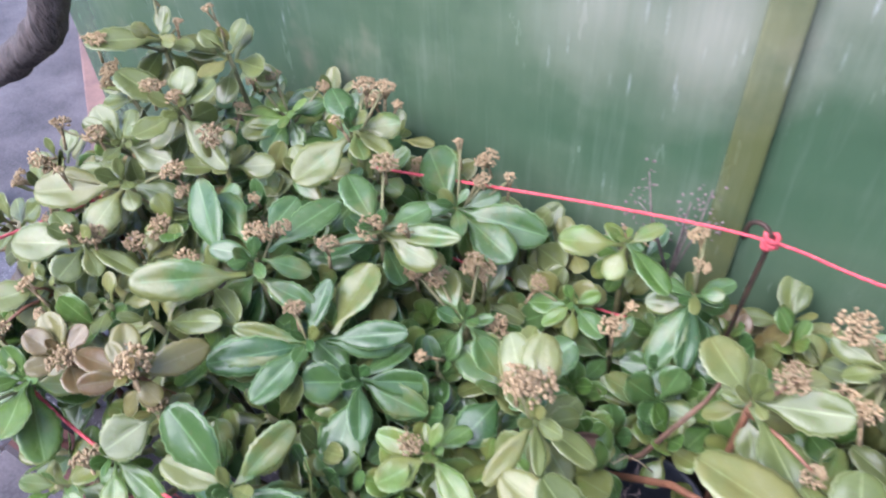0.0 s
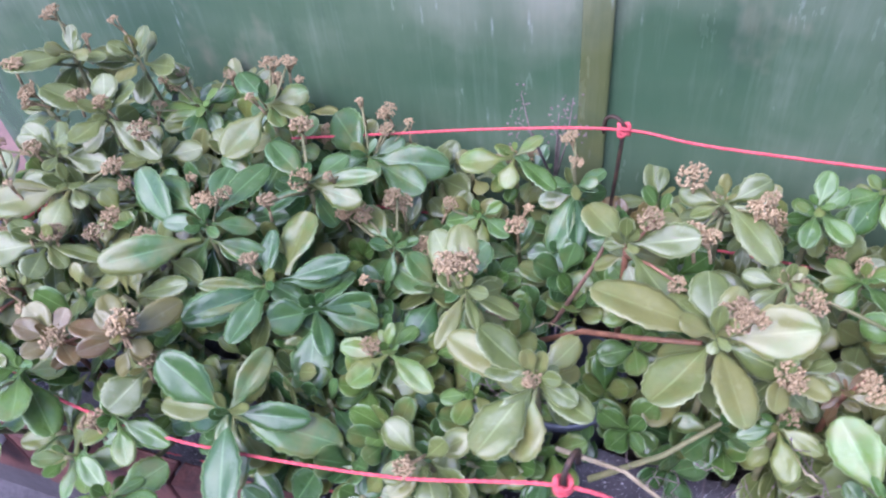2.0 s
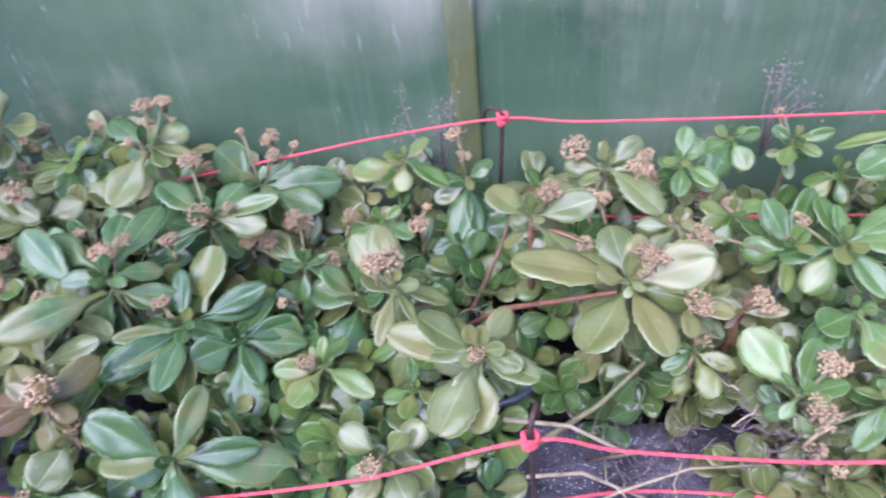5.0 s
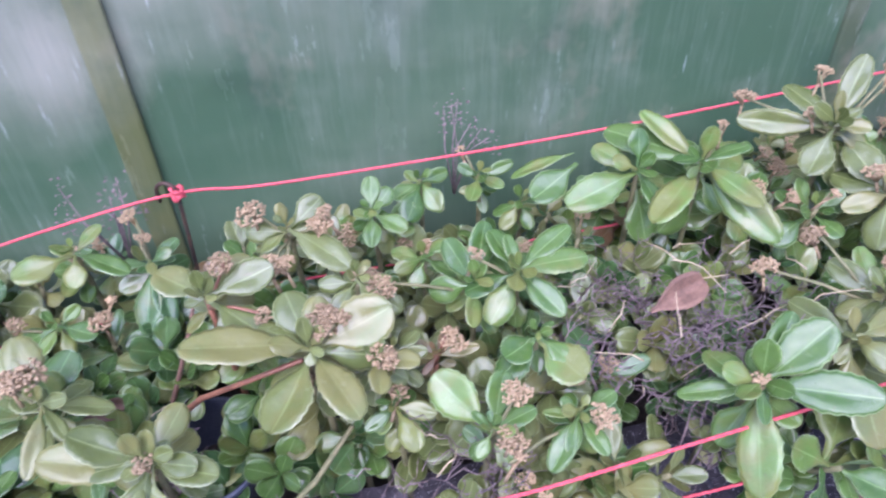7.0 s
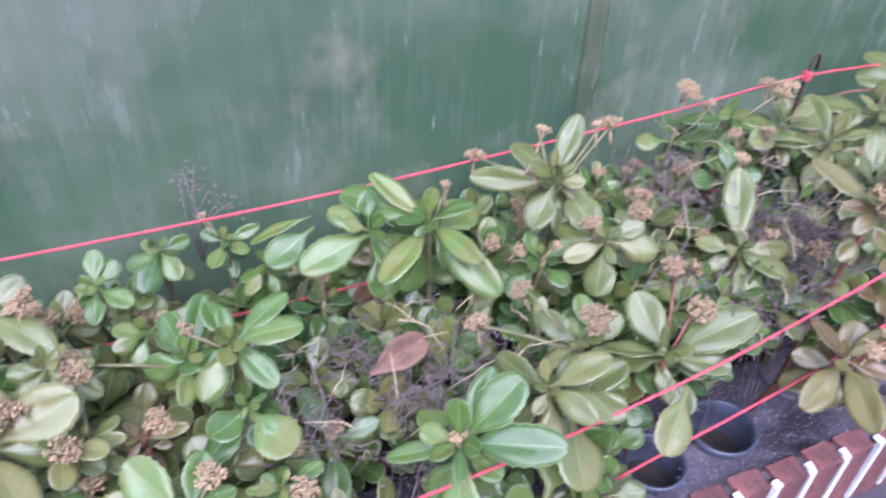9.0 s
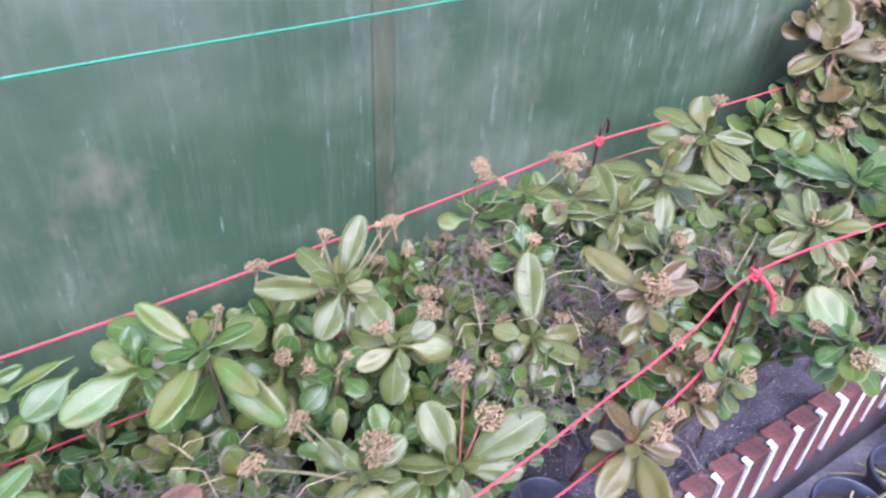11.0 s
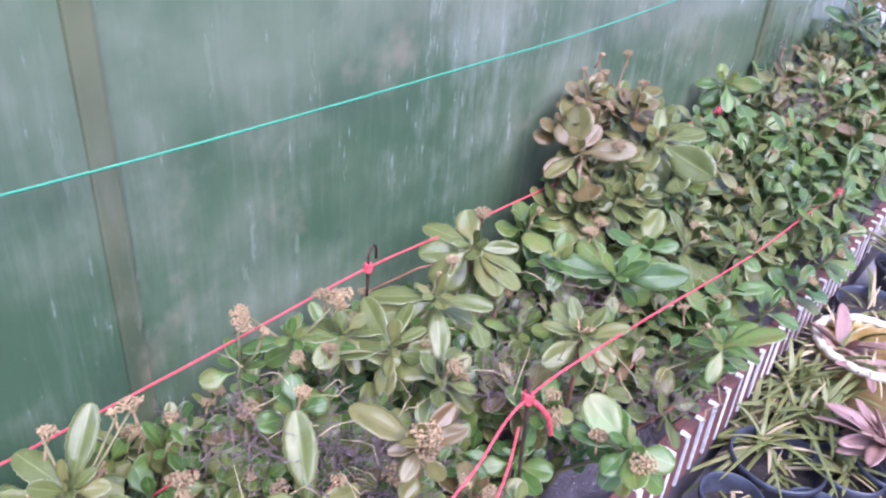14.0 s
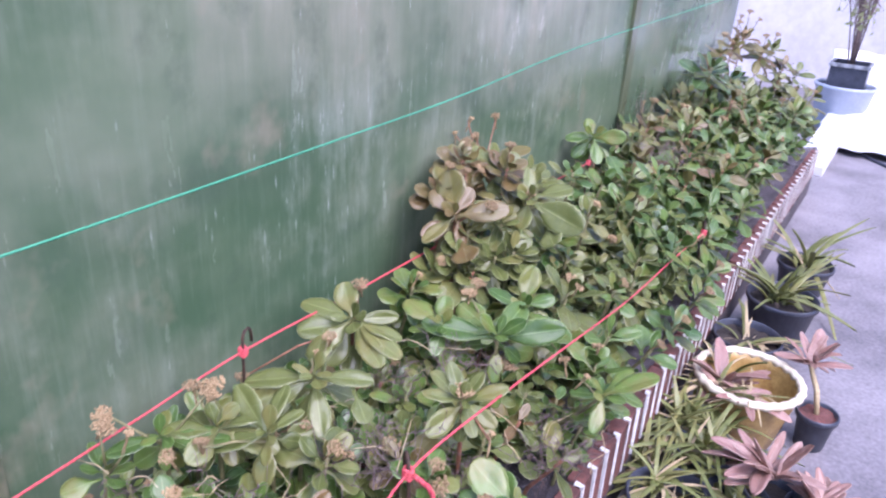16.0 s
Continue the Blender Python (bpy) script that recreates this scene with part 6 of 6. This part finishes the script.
for v in [g for g in r["geom"] if isinstance(g, bmesh.types.BMVert)]:
    v.co.z += 0.006
tagged(part("white_sheet", bm, M_SHEET), "crumpled white plastic sheet lying on the concrete", "sheet")
bm = bmesh.new()
add_box(bm, (4.30, -0.40, 0.0), (5.20, -0.26, 0.05), 0.006)
tagged(part("white_board", bm, M_SHEET, smooth=False), "white board lying on the ground past the bed", "board")
bm = bmesh.new()
add_tube(bm, [(5.10, -0.42, 0.008), (4.95, -0.45, 0.008), (4.80, -0.56, 0.008), (4.60, -0.75, 0.008), (4.3, -1.1, 0.008)], 0.007, 7)
tagged(part("black_hose", bm, M_POT), "thin black hose lying on the concrete", "hose")

# ---- west end ----
bm = bmesh.new()
trunk = [(-0.70, -0.088, 0.95), (-0.712, -0.09, 0.75), (-0.722, -0.09, 0.62), (-0.738, -0.092, 0.56), (-0.765, -0.092, 0.515), (-0.82, -0.093, 0.475), (-0.90, -0.09, 0.43), (-1.02, -0.085, 0.37), (-1.17, -0.083, 0.31)]
fine_pts, radii = [], []
for i in range(len(trunk) - 1):
    for k in range(6):
        p = Vector(trunk[i]).lerp(Vector(trunk[i + 1]), k / 6)
        fine_pts.append(p + Vector((noise.noise(p * 14), noise.noise(p * 14 + Vector((5, 0, 0))), 0)) * 0.006)
        radii.append(0.021 + 0.004 * noise.noise(p * 30))
fine_pts.append(Vector(trunk[-1]))
radii.append(0.020)
add_tube(bm, fine_pts, radii, 14)
for v in bm.verts:
    v.co += Vector((noise.noise(v.co * 60), noise.noise(v.co * 60 + Vector((9, 0, 0))), 0)) * 0.004
vine = tagged(new("vine"), "gnarled dark bark of an old vine bending down", "trunk")
part("trunk", bm, M_BARK, vine)
bm = bmesh.new()
add_tube(bm, [(-1.16, -0.083, 0.312), (-1.26, -0.08, 0.20), (-1.32, -0.08, 0.0)], [0.020, 0.024, 0.030], 12)
part("root", bm, M_BARK, vine)

pipe = tagged(new("drain_pipe"), "wet grey drain pipe ending in a white elbow", "pipe")
bm = bmesh.new()
pipe.location = (0.03, -0.018, 0.0)
A, B = Vector((-1.25, -0.255, 0.205)), Vector((-0.80, -0.325, 0.215))
add_tube(bm, [A, A.lerp(B, 0.5), B], 0.027, 20)
part("pipe", bm, M_GREYPVC, pipe, "wet grey plastic pipe")
bm = bmesh.new()
add_tube(bm, [(-0.785, -0.327, 0.215), (-0.745, -0.333, 0.216), (-0.716, -0.340, 0.216), (-0.699, -0.354, 0.214), (-0.693, -0.374, 0.210), (-0.696, -0.392, 0.206)], [0.032, 0.032, 0.031, 0.030, 0.030, 0.030], 24, False)
add_tube(bm, [(-0.695, -0.388, 0.207), (-0.699, -0.408, 0.203), (-0.703, -0.424, 0.200), (-0.703, -0.424, 0.200), (-0.699, -0.408, 0.203), (-0.693, -0.374, 0.210), (-0.716, -0.340, 0.216)], [0.032, 0.034, 0.034, 0.029, 0.028, 0.027, 0.027], 24, False)
part("elbow", bm, M_PVC, pipe, "white plastic elbow")
bm = bmesh.new()
add_box(bm, (-0.1, 0.0, 0.0), (1.6, 0.07, 0.07), 0.004)
strip = part("red_strip", bm, M_ORANGE, None, smooth=False)
strip.matrix_world = Matrix.Translation((-1.07, WALL_Y, 0)) @ Euler((0, 0, math.atan2(0.879, -1.23))).to_matrix().to_4x4()
tagged(strip, "weathered red strip along the foot of the sheeting", "kerb", kind="structure")

# ---- bricks of the kerb ----
PITCH, JOINT = 0.0525, 0.010


def brick_mesh(seed, length):
    rnd = random.Random(seed)
    bm = bmesh.new()
    add_box(bm, (0, 0, 0.098), (length, 0.028, KERB_Z), 0.003)
    for v in bm.verts:
        v.co += Vector((rnd.uniform(-1, 1), rnd.uniform(-1, 1), rnd.uniform(-1, 1))) * 0.0011
    return mesh_from("brick", bm, M_BRICK, False)


def joint_mesh(seed):
    rnd = random.Random(seed)
    bm = bmesh.new()
    w = JOINT * rnd.uniform(0.45, 0.80)
    o = (JOINT - w) / 2
    add_box(bm, (o, -0.0025, 0.100 + rnd.uniform(0, 0.012)), (o + w, 0.004, KERB_Z - 0.001))
    add_box(bm, (o, -0.0025, KERB_Z - 0.001), (o + w, rnd.uniform(0.006, 0.016), KERB_Z + 0.0025))
    for v in bm.verts:
        v.co.x += rnd.uniform(-0.0022, 0.0022)
    return mesh_from("joint", bm, M_WHITE, False)


BRICKS = [brick_mesh(s, PITCH - JOINT) for s in range(6)]
STRETCHERS = [brick_mesh(s, 0.115 - 0.006) for s in range(6, 10)]
JOINTS = [joint_mesh(s) for s in range(7)]
random.seed(5)
x = -0.97
while x < 3.93:
    step = PITCH if x > -0.2 else 0.115
    o = new("brick", random.choice(BRICKS if x > -0.2 else STRETCHERS))
    o.parent = kerb
    o.location = (x, KERB_Y + random.uniform(-0.0015, 0.0015), random.uniform(-0.002, 0.001))
    if x > 0.55:
        o = new("joint", random.choice(JOINTS))
        o.parent = kerb
        o.location = (x + PITCH - JOINT, KERB_Y, 0)
    x += step
